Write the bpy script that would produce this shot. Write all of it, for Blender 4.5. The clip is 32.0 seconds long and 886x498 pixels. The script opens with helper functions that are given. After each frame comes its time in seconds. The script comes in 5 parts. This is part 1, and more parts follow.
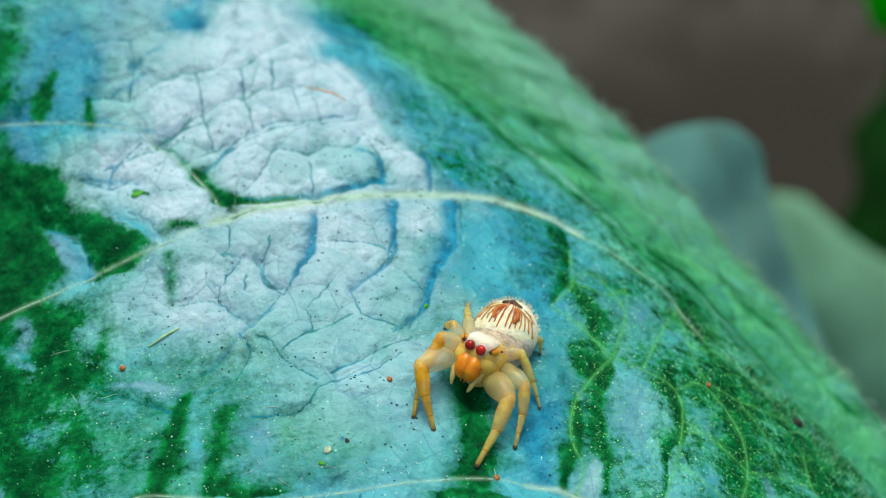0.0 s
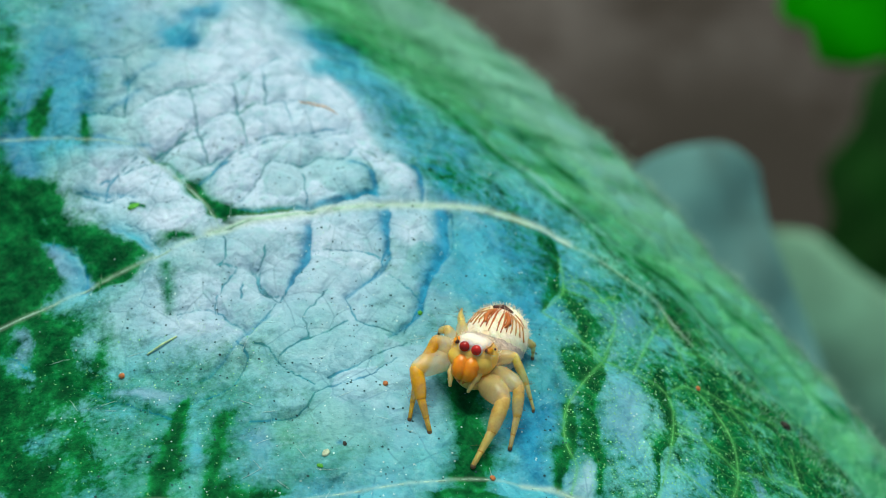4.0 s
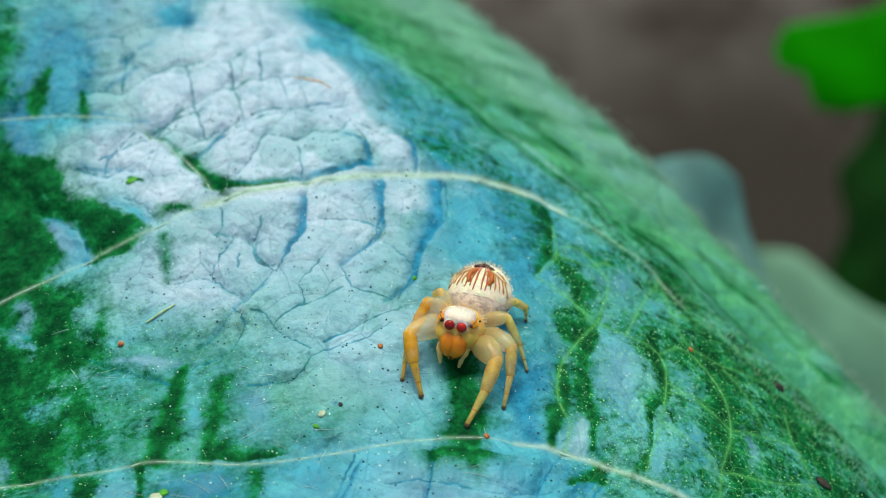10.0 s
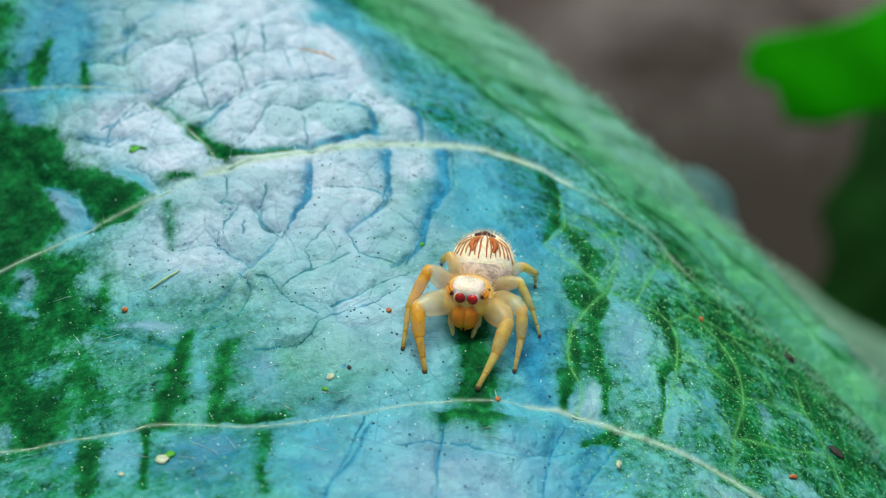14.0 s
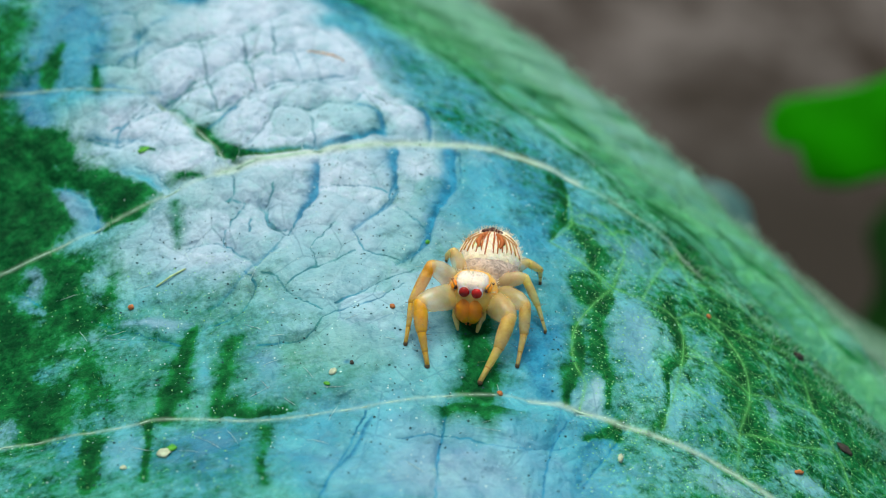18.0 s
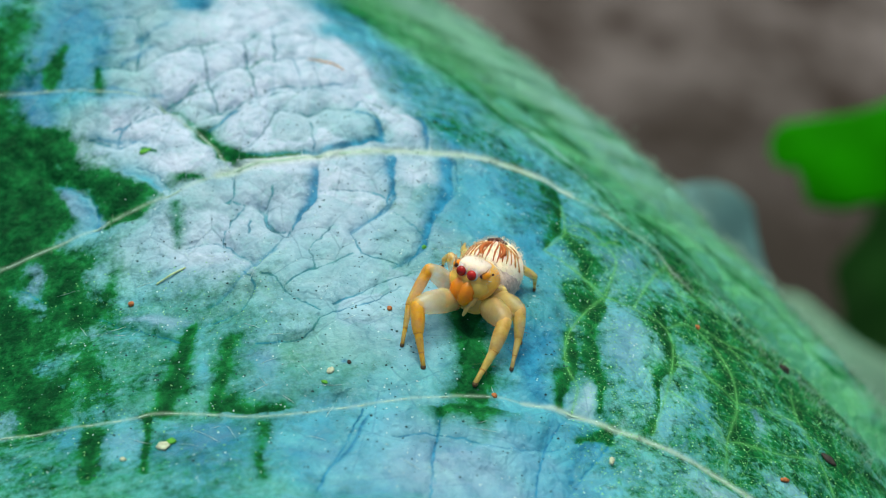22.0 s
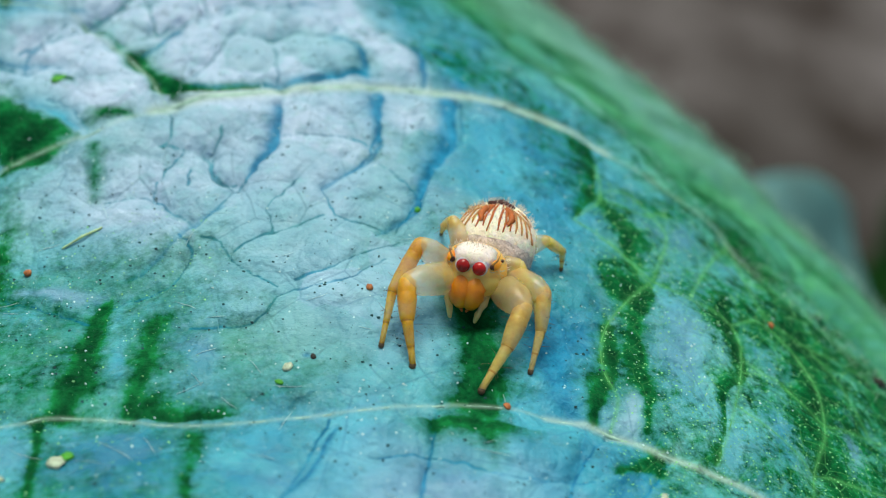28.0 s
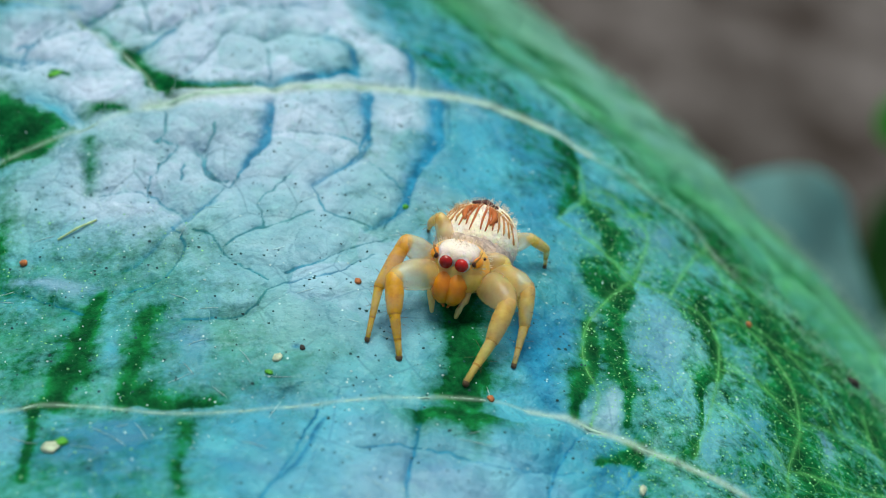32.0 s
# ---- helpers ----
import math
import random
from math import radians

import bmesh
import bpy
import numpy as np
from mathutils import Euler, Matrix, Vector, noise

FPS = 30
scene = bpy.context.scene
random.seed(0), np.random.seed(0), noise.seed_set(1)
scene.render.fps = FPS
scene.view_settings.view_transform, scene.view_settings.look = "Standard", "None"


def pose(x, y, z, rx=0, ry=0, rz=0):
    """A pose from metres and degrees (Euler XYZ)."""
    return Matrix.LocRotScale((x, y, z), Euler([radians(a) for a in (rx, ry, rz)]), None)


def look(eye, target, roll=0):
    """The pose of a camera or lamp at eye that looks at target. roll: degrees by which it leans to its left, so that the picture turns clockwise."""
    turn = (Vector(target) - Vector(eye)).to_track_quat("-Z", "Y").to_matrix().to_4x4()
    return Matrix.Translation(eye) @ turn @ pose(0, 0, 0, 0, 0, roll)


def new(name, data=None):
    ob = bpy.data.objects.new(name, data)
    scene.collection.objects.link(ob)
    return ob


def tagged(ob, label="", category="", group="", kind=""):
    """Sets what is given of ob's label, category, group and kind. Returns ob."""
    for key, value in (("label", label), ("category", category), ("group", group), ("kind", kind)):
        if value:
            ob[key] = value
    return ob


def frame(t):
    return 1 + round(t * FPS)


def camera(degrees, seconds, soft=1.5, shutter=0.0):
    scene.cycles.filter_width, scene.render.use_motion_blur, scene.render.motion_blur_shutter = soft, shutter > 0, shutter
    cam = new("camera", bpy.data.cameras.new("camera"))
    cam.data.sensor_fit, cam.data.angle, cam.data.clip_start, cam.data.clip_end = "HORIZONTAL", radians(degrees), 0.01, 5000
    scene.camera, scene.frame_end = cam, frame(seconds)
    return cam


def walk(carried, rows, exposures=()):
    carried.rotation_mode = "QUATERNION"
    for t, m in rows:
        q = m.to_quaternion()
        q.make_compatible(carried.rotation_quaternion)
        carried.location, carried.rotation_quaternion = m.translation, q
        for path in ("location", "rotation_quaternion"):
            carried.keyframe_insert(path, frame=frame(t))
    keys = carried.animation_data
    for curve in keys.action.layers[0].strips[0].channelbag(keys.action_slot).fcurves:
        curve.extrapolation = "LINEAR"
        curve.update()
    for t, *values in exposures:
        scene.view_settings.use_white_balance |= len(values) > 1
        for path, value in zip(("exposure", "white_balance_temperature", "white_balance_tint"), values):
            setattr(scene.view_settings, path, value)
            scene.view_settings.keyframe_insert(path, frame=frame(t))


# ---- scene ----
# ---- camera: a close view of a hand-held lens over the leaf ----
cam = camera(24, 32.0, soft=1.0)
cam.data.dof.use_dof = True
cam.data.dof.aperture_fstop = 54
PATH = [
    (0, pose(-0.01443, -0.06005, 0.06988, 44.179, -12.059, 1.758)),
    (0.5, pose(-0.01543, -0.06005, 0.07028, 44.256, -12.507, 1.421)),
    (1, pose(-0.01627, -0.06009, 0.07056, 44.185, -12.779, 1.026)),
    (1.5, pose(-0.01623, -0.06053, 0.07010, 44.526, -12.733, 0.898)),
    (2, pose(-0.01602, -0.06131, 0.06954, 45.048, -12.612, 0.812)),
    (2.5, pose(-0.01582, -0.06178, 0.06925, 45.350, -12.509, 0.799)),
    (3, pose(-0.01553, -0.06231, 0.06890, 45.711, -12.386, 0.792)),
    (3.5, pose(-0.01534, -0.06235, 0.06925, 45.598, -12.262, 0.849)),
    (5.5, pose(-0.01553, -0.06332, 0.06983, 45.978, -12.243, 0.636)),
    (6, pose(-0.01569, -0.06330, 0.06996, 45.997, -12.323, 0.586)),
    (6.5, pose(-0.01606, -0.06323, 0.06993, 46.029, -12.508, 0.473)),
    (7, pose(-0.01692, -0.06322, 0.06996, 46.078, -12.873, 0.164)),
    (7.5, pose(-0.01773, -0.06328, 0.06990, 46.182, -13.270, -0.071)),
    (8, pose(-0.01672, -0.06341, 0.06958, 46.244, -12.748, 0.154)),
    (8.5, pose(-0.01558, -0.06366, 0.06932, 46.138, -12.112, 0.375)),
    (9, pose(-0.01417, -0.06377, 0.06924, 45.903, -11.274, 0.639)),
    (9.5, pose(-0.01338, -0.06442, 0.06870, 46.193, -10.921, 0.797)),
    (10, pose(-0.01369, -0.06551, 0.06877, 46.403, -11.115, 0.598)),
    (10.5, pose(-0.01387, -0.06603, 0.06857, 46.549, -11.259, 0.541)),
    (11, pose(-0.01346, -0.06626, 0.06781, 46.818, -11.029, 0.568)),
    (11.5, pose(-0.01392, -0.06657, 0.06736, 47.012, -11.257, 0.400)),
    (12, pose(-0.01398, -0.06699, 0.06661, 47.361, -11.292, 0.313)),
    (12.5, pose(-0.01467, -0.06738, 0.06578, 47.732, -11.741, 0.118)),
    (13, pose(-0.01482, -0.06760, 0.06515, 47.962, -11.795, -0.000)),
    (13.5, pose(-0.01571, -0.06782, 0.06453, 48.219, -12.287, -0.291)),
    (14, pose(-0.01450, -0.06741, 0.06468, 47.954, -11.587, 0.061)),
    (14.5, pose(-0.01336, -0.06717, 0.06507, 47.704, -10.890, 0.388)),
    (16.5, pose(-0.01141, -0.06776, 0.06460, 48.144, -10.077, 1.103)),
    (17, pose(-0.01157, -0.06813, 0.06428, 48.392, -10.198, 1.092)),
    (17.5, pose(-0.01187, -0.06854, 0.06400, 48.638, -10.406, 1.064)),
    (18, pose(-0.01180, -0.06872, 0.06389, 48.752, -10.364, 1.119)),
    (18.5, pose(-0.01216, -0.06908, 0.06361, 49.000, -10.620, 1.064)),
    (19, pose(-0.01270, -0.06957, 0.06336, 49.287, -10.982, 0.952)),
    (19.5, pose(-0.01256, -0.06982, 0.06294, 49.560, -11.073, 1.107)),
    (20, pose(-0.01322, -0.07015, 0.06284, 49.738, -11.539, 0.972)),
    (20.5, pose(-0.01339, -0.07039, 0.06288, 49.819, -11.767, 0.998)),
    (21, pose(-0.01341, -0.07063, 0.06299, 49.855, -11.947, 1.085)),
    (21.5, pose(-0.01334, -0.07076, 0.06336, 49.737, -12.001, 1.188)),
    (22, pose(-0.01340, -0.07094, 0.06368, 49.659, -12.061, 1.192)),
    (22.5, pose(-0.01295, -0.07124, 0.06357, 49.825, -11.875, 1.300)),
    (23, pose(-0.01278, -0.07270, 0.06417, 49.922, -11.950, 1.203)),
    (23.5, pose(-0.01272, -0.07365, 0.06452, 49.765, -12.283, 1.097)),
    (24, pose(-0.01230, -0.06885, 0.06027, 49.895, -12.367, 1.348)),
    (24.5, pose(-0.01244, -0.06303, 0.05510, 50.199, -12.758, 1.408)),
    (25, pose(-0.01265, -0.05683, 0.04966, 50.577, -13.259, 1.497)),
    (25.5, pose(-0.01208, -0.05400, 0.04737, 50.608, -13.226, 1.677)),
    (27.5, pose(-0.01095, -0.05393, 0.04663, 50.303, -13.771, 1.768)),
    (28, pose(-0.01059, -0.05391, 0.04683, 50.063, -13.486, 1.919)),
    (28.5, pose(-0.01075, -0.05375, 0.04698, 49.829, -13.579, 1.888)),
    (29, pose(-0.01073, -0.05379, 0.04688, 49.881, -13.628, 1.916)),
    (29.5, pose(-0.01059, -0.05386, 0.04701, 49.807, -13.587, 2.018)),
    (30, pose(-0.01079, -0.05452, 0.04681, 50.199, -13.842, 1.877)),
    (30.5, pose(-0.01093, -0.05476, 0.04709, 50.143, -14.048, 1.875)),
    (31, pose(-0.01092, -0.05520, 0.04707, 50.370, -14.210, 1.907)),
    (31.5, pose(-0.01083, -0.05521, 0.04759, 50.075, -14.245, 2.059)),
    (32, pose(-0.01100, -0.05553, 0.04771, 50.157, -14.433, 2.001)),
]
walk(cam, PATH, ((0, 0.02, 7300, -6), (4, 0.02, 7300, -3), (8, 0.02, 7300, -1), (12, 0.02, 7300, 2), (22, 0.03, 7400, 5), (23.5, 0.08, 7400, 5), (25, 0.17, 7250, 5), (26.5, 0.06, 7100, 5), (28, -0.06, 7000, 4), (32, -0.06, 7000, 4)))

# ---- light: hazy daylight from beyond the leaf ----
SUN_ELEV, SUN_AZ = 66.0, -30.0
world = bpy.data.worlds.new("daylight")
scene.world = world
world.use_nodes = True
wn = world.node_tree.nodes
sky = wn.new("ShaderNodeTexSky")
sky.sky_type = "NISHITA"
sky.sun_disc = False
sky.air_density, sky.dust_density, sky.ozone_density = 0.9, 3.2, 0.7
sky.sun_elevation = radians(SUN_ELEV)
sky.sun_rotation = radians(SUN_AZ)
wn["Background"].inputs["Strength"].default_value = 0.15
world.node_tree.links.new(sky.outputs[0], wn["Background"].inputs["Color"])
sun_data = bpy.data.lights.new("sun", "SUN")
sun_data.energy = 2.8
sun_data.angle = radians(30)
sun_data.color = (1.0, 0.97, 0.93)
sun = new("sun", sun_data)
sun.matrix_world = look((0, 0, 0), (-math.sin(radians(SUN_AZ)) * math.cos(radians(SUN_ELEV)), -math.cos(radians(SUN_AZ)) * math.cos(radians(SUN_ELEV)), -math.sin(radians(SUN_ELEV))))

MM = 0.001

# ---- materials ----


def material(name, colour, rough=0.5, spec=0.5, metal=0.0, coat=0.0, sub=0.0, vary=0.25, scale=900.0, bump=0.0, bump_scale=2500.0, alpha=1.0, trans=0.0):
    """A surface with colour variation at two scales and a fine relief."""
    m = bpy.data.materials.new(name)
    m.use_nodes = True
    n, l = m.node_tree.nodes, m.node_tree.links
    b = n["Principled BSDF"]
    b.inputs["Roughness"].default_value = rough
    b.inputs["Specular IOR Level"].default_value = spec
    b.inputs["Metallic"].default_value = metal
    b.inputs["Coat Weight"].default_value = coat
    b.inputs["Coat Roughness"].default_value = 0.15
    b.inputs["Transmission Weight"].default_value = trans
    b.inputs["Alpha"].default_value = alpha
    if sub:
        b.inputs["Subsurface Weight"].default_value = sub
        b.inputs["Subsurface Radius"].default_value = (0.0012, 0.0007, 0.0003)
        b.inputs["Subsurface Scale"].default_value = 1.6
    co = n.new("ShaderNodeTexCoord")
    n1, n2 = n.new("ShaderNodeTexNoise"), n.new("ShaderNodeTexNoise")
    n1.inputs["Scale"].default_value, n2.inputs["Scale"].default_value = scale, scale * 5.3
    n1.inputs["Detail"].default_value = 4
    l.new(co.outputs["Object"], n1.inputs["Vector"]), l.new(co.outputs["Object"], n2.inputs["Vector"])
    add = n.new("ShaderNodeMath")
    add.operation = "MULTIPLY_ADD"
    add.inputs[1].default_value, = (0.4,)
    l.new(n2.outputs["Fac"], add.inputs[0]), l.new(n1.outputs["Fac"], add.inputs[2])
    ramp = n.new("ShaderNodeValToRGB")
    ramp.color_ramp.elements[0].position, ramp.color_ramp.elements[1].position = 0.45, 0.95
    ramp.color_ramp.elements[0].color = (*[c * (1 - vary) for c in colour], 1)
    ramp.color_ramp.elements[1].color = (*[min(1, c * (1 + vary)) for c in colour], 1)
    l.new(add.outputs[0], ramp.inputs["Fac"]), l.new(ramp.outputs["Color"], b.inputs["Base Color"])
    if bump:
        bn, n3 = n.new("ShaderNodeBump"), n.new("ShaderNodeTexNoise")
        n3.inputs["Scale"].default_value, n3.inputs["Detail"].default_value = bump_scale, 5
        bn.inputs["Strength"].default_value, bn.inputs["Distance"].default_value = bump, 0.0001
        l.new(co.outputs["Object"], n3.inputs["Vector"]), l.new(n3.outputs["Fac"], bn.inputs["Height"]), l.new(bn.outputs["Normal"], b.inputs["Normal"])
    return m


def leaf_material():
    """Waxy leaf skin: green tissue, blue-grey wax with sky sheen painted in, dark cell borders, pale veins."""
    m = bpy.data.materials.new("waxy_leaf")
    m.use_nodes = True
    n, l = m.node_tree.nodes, m.node_tree.links
    b = n["Principled BSDF"]
    co = n.new("ShaderNodeTexCoord")

    def attr(name):
        a = n.new("ShaderNodeAttribute")
        a.attribute_name = name
        return a.outputs["Fac"]

    def tex(scale, detail=4, rough=0.6):
        t = n.new("ShaderNodeTexNoise")
        t.inputs["Scale"].default_value, t.inputs["Detail"].default_value, t.inputs["Roughness"].default_value = scale, detail, rough
        l.new(co.outputs["Object"], t.inputs["Vector"])
        return t.outputs["Fac"]

    def math_node(op, a, c, d=None):
        k = n.new("ShaderNodeMath")
        k.operation = op
        for i, v in enumerate((a, c, d)):
            if v is None:
                continue
            if isinstance(v, (int, float)):
                k.inputs[i].default_value = v
            else:
                l.new(v, k.inputs[i])
        return k.outputs[0]

    def mix(f, a, c):
        k = n.new("ShaderNodeMix")
        k.data_type = "RGBA"
        for s, v in ((k.inputs[0], f), (k.inputs[6], a), (k.inputs[7], c)):
            if isinstance(v, tuple):
                s.default_value = (*v, 1)
            elif isinstance(v, (int, float)):
                s.default_value = v
            else:
                l.new(v, s)
        return k.outputs[2]

    def ramp(f, lo, hi):
        k = n.new("ShaderNodeMapRange")
        k.inputs[1].default_value, k.inputs[2].default_value = lo, hi
        l.new(f, k.inputs[0])
        return k.outputs[0]

    def soft(f, lo, hi):
        k = n.new("ShaderNodeMapRange")
        k.interpolation_type = "SMOOTHSTEP"
        k.inputs[1].default_value, k.inputs[2].default_value = lo, hi
        l.new(f, k.inputs[0])
        return k.outputs[0]

    coarse, fine, grain = tex(160, 5), tex(900, 5, 0.7), tex(4200, 3, 0.7)

    def cells(scale, width):
        """Thin lines between irregular cells, and the cells' puffed height."""
        shift, scl, plus, vor = n.new("ShaderNodeTexNoise"), n.new("ShaderNodeVectorMath"), n.new("ShaderNodeVectorMath"), n.new("ShaderNodeTexVoronoi")
        shift.inputs["Scale"].default_value = scale * 0.9
        scl.operation, plus.operation = "SCALE", "ADD"
        scl.inputs["Scale"].default_value = 0.16 / scale
        l.new(co.outputs["Object"], shift.inputs["Vector"]), l.new(shift.outputs["Color"], scl.inputs[0])
        l.new(co.outputs["Object"], plus.inputs[0]), l.new(scl.outputs[0], plus.inputs[1])
        vor.voronoi_dimensions, vor.feature = "2D", "DISTANCE_TO_EDGE"
        vor.inputs["Scale"].default_value = scale
        l.new(plus.outputs[0], vor.inputs["Vector"])
        d = vor.outputs["Distance"]
        return math_node("SUBTRACT", 1.0, ramp(d, 0.0, width)), soft(d, 0.0, 0.22)

    line_a, puff_a = cells(460, 0.030)
    line_b, puff_b = cells(1150, 0.045)
    green, hue, wax_sheen = attr("green"), attr("hue"), attr("wax_sheen")
    tissue = mix(ramp(fine, 0.35, 0.65), (0.001, 0.045, 0.014), (0.007, 0.20, 0.052))
    # blue-grey wax colours carry the sky's reflection as base colour
    wax_cool = mix(ramp(coarse, 0.35, 0.65), (0.005, 0.155, 0.29), (0.05, 0.37, 0.49))
    wax_warm = mix(ramp(coarse, 0.35, 0.65), (0.020, 0.27, 0.22), (0.10, 0.42, 0.36))
    wax_green = mix(ramp(coarse, 0.35, 0.65), (0.013, 0.20, 0.060), (0.055, 0.37, 0.125))
    wax = mix(green, mix(hue, wax_warm, wax_cool), mix(math_node("MULTIPLY", hue, 0.8), wax_green, wax_cool))
    # the sky's white sheen, mixed in as a pale colour
    wax = mix(attr("pale"), wax, mix(ramp(fine, 0.3, 0.7), (0.28, 0.44, 0.57), (0.45, 0.59, 0.73)))
    tone = math_node("MULTIPLY", math_node("SUBTRACT", attr("cell"), 0.5), 0.5)
    wax = mix(math_node("MULTIPLY", ramp(tone, 0.0, 0.25), 0.55), wax, mix(attr("pale"), (0.075, 0.42, 0.47), (0.50, 0.64, 0.72)))
    wax = mix(math_node("MULTIPLY", ramp(math_node("MULTIPLY", tone, -1.0), 0.0, 0.25), 0.45), wax, mix(attr("pale"), (0.006, 0.20, 0.27), (0.14, 0.36, 0.46)))
    blot, fleck = tex(520, 6, 0.75), tex(1700, 5, 0.75)
    plain = math_node("SUBTRACT", 1.0, math_node("MULTIPLY", green, 0.75))
    wax = mix(math_node("MULTIPLY", ramp(blot, 0.50, 0.70), math_node("MULTIPLY", plain, 0.55)), wax, (0.012, 0.15, 0.21))
    wax = mix(math_node("MULTIPLY", ramp(fleck, 0.52, 0.70), math_node("MULTIPLY", math_node("MULTIPLY", plain, 0.75), math_node("SUBTRACT", 1.0, math_node("MULTIPLY", hue, 0.65)))), wax, (0.21, 0.50, 0.53))
    edge = math_node("ADD", wax_sheen, math_node("MULTIPLY", math_node("MULTIPLY", math_node("SUBTRACT", fine, 0.5), 1.3), plain))
    edge = math_node("ADD", edge, math_node("MULTIPLY", math_node("SUBTRACT", grain, 0.5), 0.8))
    mott = math_node("MULTIPLY_ADD", tex(650, 6, 0.8), 1.0, math_node("MULTIPLY", tex(2600, 4, 0.8), 0.55))
    edge = math_node("ADD", edge, math_node("MULTIPLY", math_node("MULTIPLY", attr("mottle"), 3.2), math_node("SUBTRACT", mott, 0.775)))
    tissue = mix(ramp(edge, -0.9, 0.15), (0.001, 0.036, 0.012), tissue)
    skin = mix(ramp(edge, 0.1, 0.95), tissue, wax)
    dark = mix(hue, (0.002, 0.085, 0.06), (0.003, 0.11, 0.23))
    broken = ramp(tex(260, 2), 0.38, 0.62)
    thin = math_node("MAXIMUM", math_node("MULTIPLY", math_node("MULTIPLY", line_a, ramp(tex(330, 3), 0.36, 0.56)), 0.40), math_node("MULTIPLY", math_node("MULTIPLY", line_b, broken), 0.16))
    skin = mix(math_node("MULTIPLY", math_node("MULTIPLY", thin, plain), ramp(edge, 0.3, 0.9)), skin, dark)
    # cell borders darkened in the colour, where the folds hold shade
    crease_shade = ramp(math_node("ADD", attr("crease"), math_node("MULTIPLY", math_node("SUBTRACT", blot, 0.5), 1.1)), 0.30, 0.72)
    crease_shade = math_node("MULTIPLY", crease_shade, ramp(attr("crease"), 0.03, 0.25))
    skin = mix(math_node("MULTIPLY", math_node("MULTIPLY", crease_shade, 0.78), ramp(edge, -0.15, 0.35)), skin, mix(ramp(fine, 0.4, 0.6), dark, mix(hue, (0.014, 0.20, 0.15), (0.012, 0.24, 0.42))))
    skin = mix(math_node("MAXIMUM", math_node("MULTIPLY", attr("lime"), 0.5), math_node("MULTIPLY", math_node("MULTIPLY", line_b, attr("right")), 0.42)), skin, mix(fine, (0.02, 0.25, 0.06), (0.15, 0.50, 0.16)))
    vein = mix(fine, (0.24, 0.42, 0.33), (0.46, 0.60, 0.53))
    skin = mix(attr("vein"), skin, vein)
    l.new(skin, b.inputs["Base Color"])
    l.new(math_node("MULTIPLY", math_node("MULTIPLY_ADD", ramp(edge, 0.25, 0.85), 0.20, 0.015), math_node("SUBTRACT", 1.0, attr("crease"))), b.inputs["Specular IOR Level"])
    l.new(math_node("ADD", 0.38, math_node("MULTIPLY", coarse, 0.16)), b.inputs["Roughness"])
    bn = n.new("ShaderNodeBump")
    bn.inputs["Strength"].default_value, bn.inputs["Distance"].default_value = 0.9, 0.00012
    l.new(math_node("ADD", math_node("MULTIPLY_ADD", fine, 1.5, math_node("MULTIPLY_ADD", puff_a, 0.9, math_node("MULTIPLY", puff_b, 0.25))), math_node("MULTIPLY", grain, 0.8)), bn.inputs["Height"])
    l.new(bn.outputs["Normal"], b.inputs["Normal"])
    return m


def soil_material():
    """Dry grey soil with a darker stretch and coarse clods."""
    m = material("dry_soil", (0.062, 0.056, 0.052), 0.95, 0.1, vary=0.7, scale=16, bump=0.5, bump_scale=60)
    n, l = m.node_tree.nodes, m.node_tree.links
    co, far, big, add, edge, mix = (n.new("ShaderNode" + k) for k in ("TexCoord", "VectorMath", "TexNoise", "Math", "MapRange", "Mix"))
    far.operation = "DISTANCE"
    far.inputs[1].default_value = (0.24, -0.24, 0.0)
    big.inputs["Scale"].default_value = 9
    l.new(co.outputs["Object"], far.inputs[0]), l.new(co.outputs["Object"], big.inputs["Vector"])
    add.operation = "MULTIPLY_ADD"
    add.inputs[1].default_value = 0.16
    l.new(big.outputs["Fac"], add.inputs[0]), l.new(far.outputs["Value"], add.inputs[2])
    edge.inputs[1].default_value, edge.inputs[2].default_value = 0.16, 0.36
    l.new(add.outputs[0], edge.inputs[0])
    mix.data_type = "RGBA"
    l.new(edge.outputs[0], mix.inputs[0])
    mix.inputs[6].default_value = (0.026, 0.023, 0.019, 1)
    clods = n["Color Ramp"].color_ramp.elements
    clods[0].position, clods[1].position = 0.56, 0.84
    clods[0].color, clods[1].color = (0.030, 0.024, 0.020, 1), (0.120, 0.112, 0.108, 1)
    base = n["Principled BSDF"].inputs["Base Color"]
    l.new(base.links[0].from_socket, mix.inputs[7])
    l.new(mix.outputs[2], base)
    return m


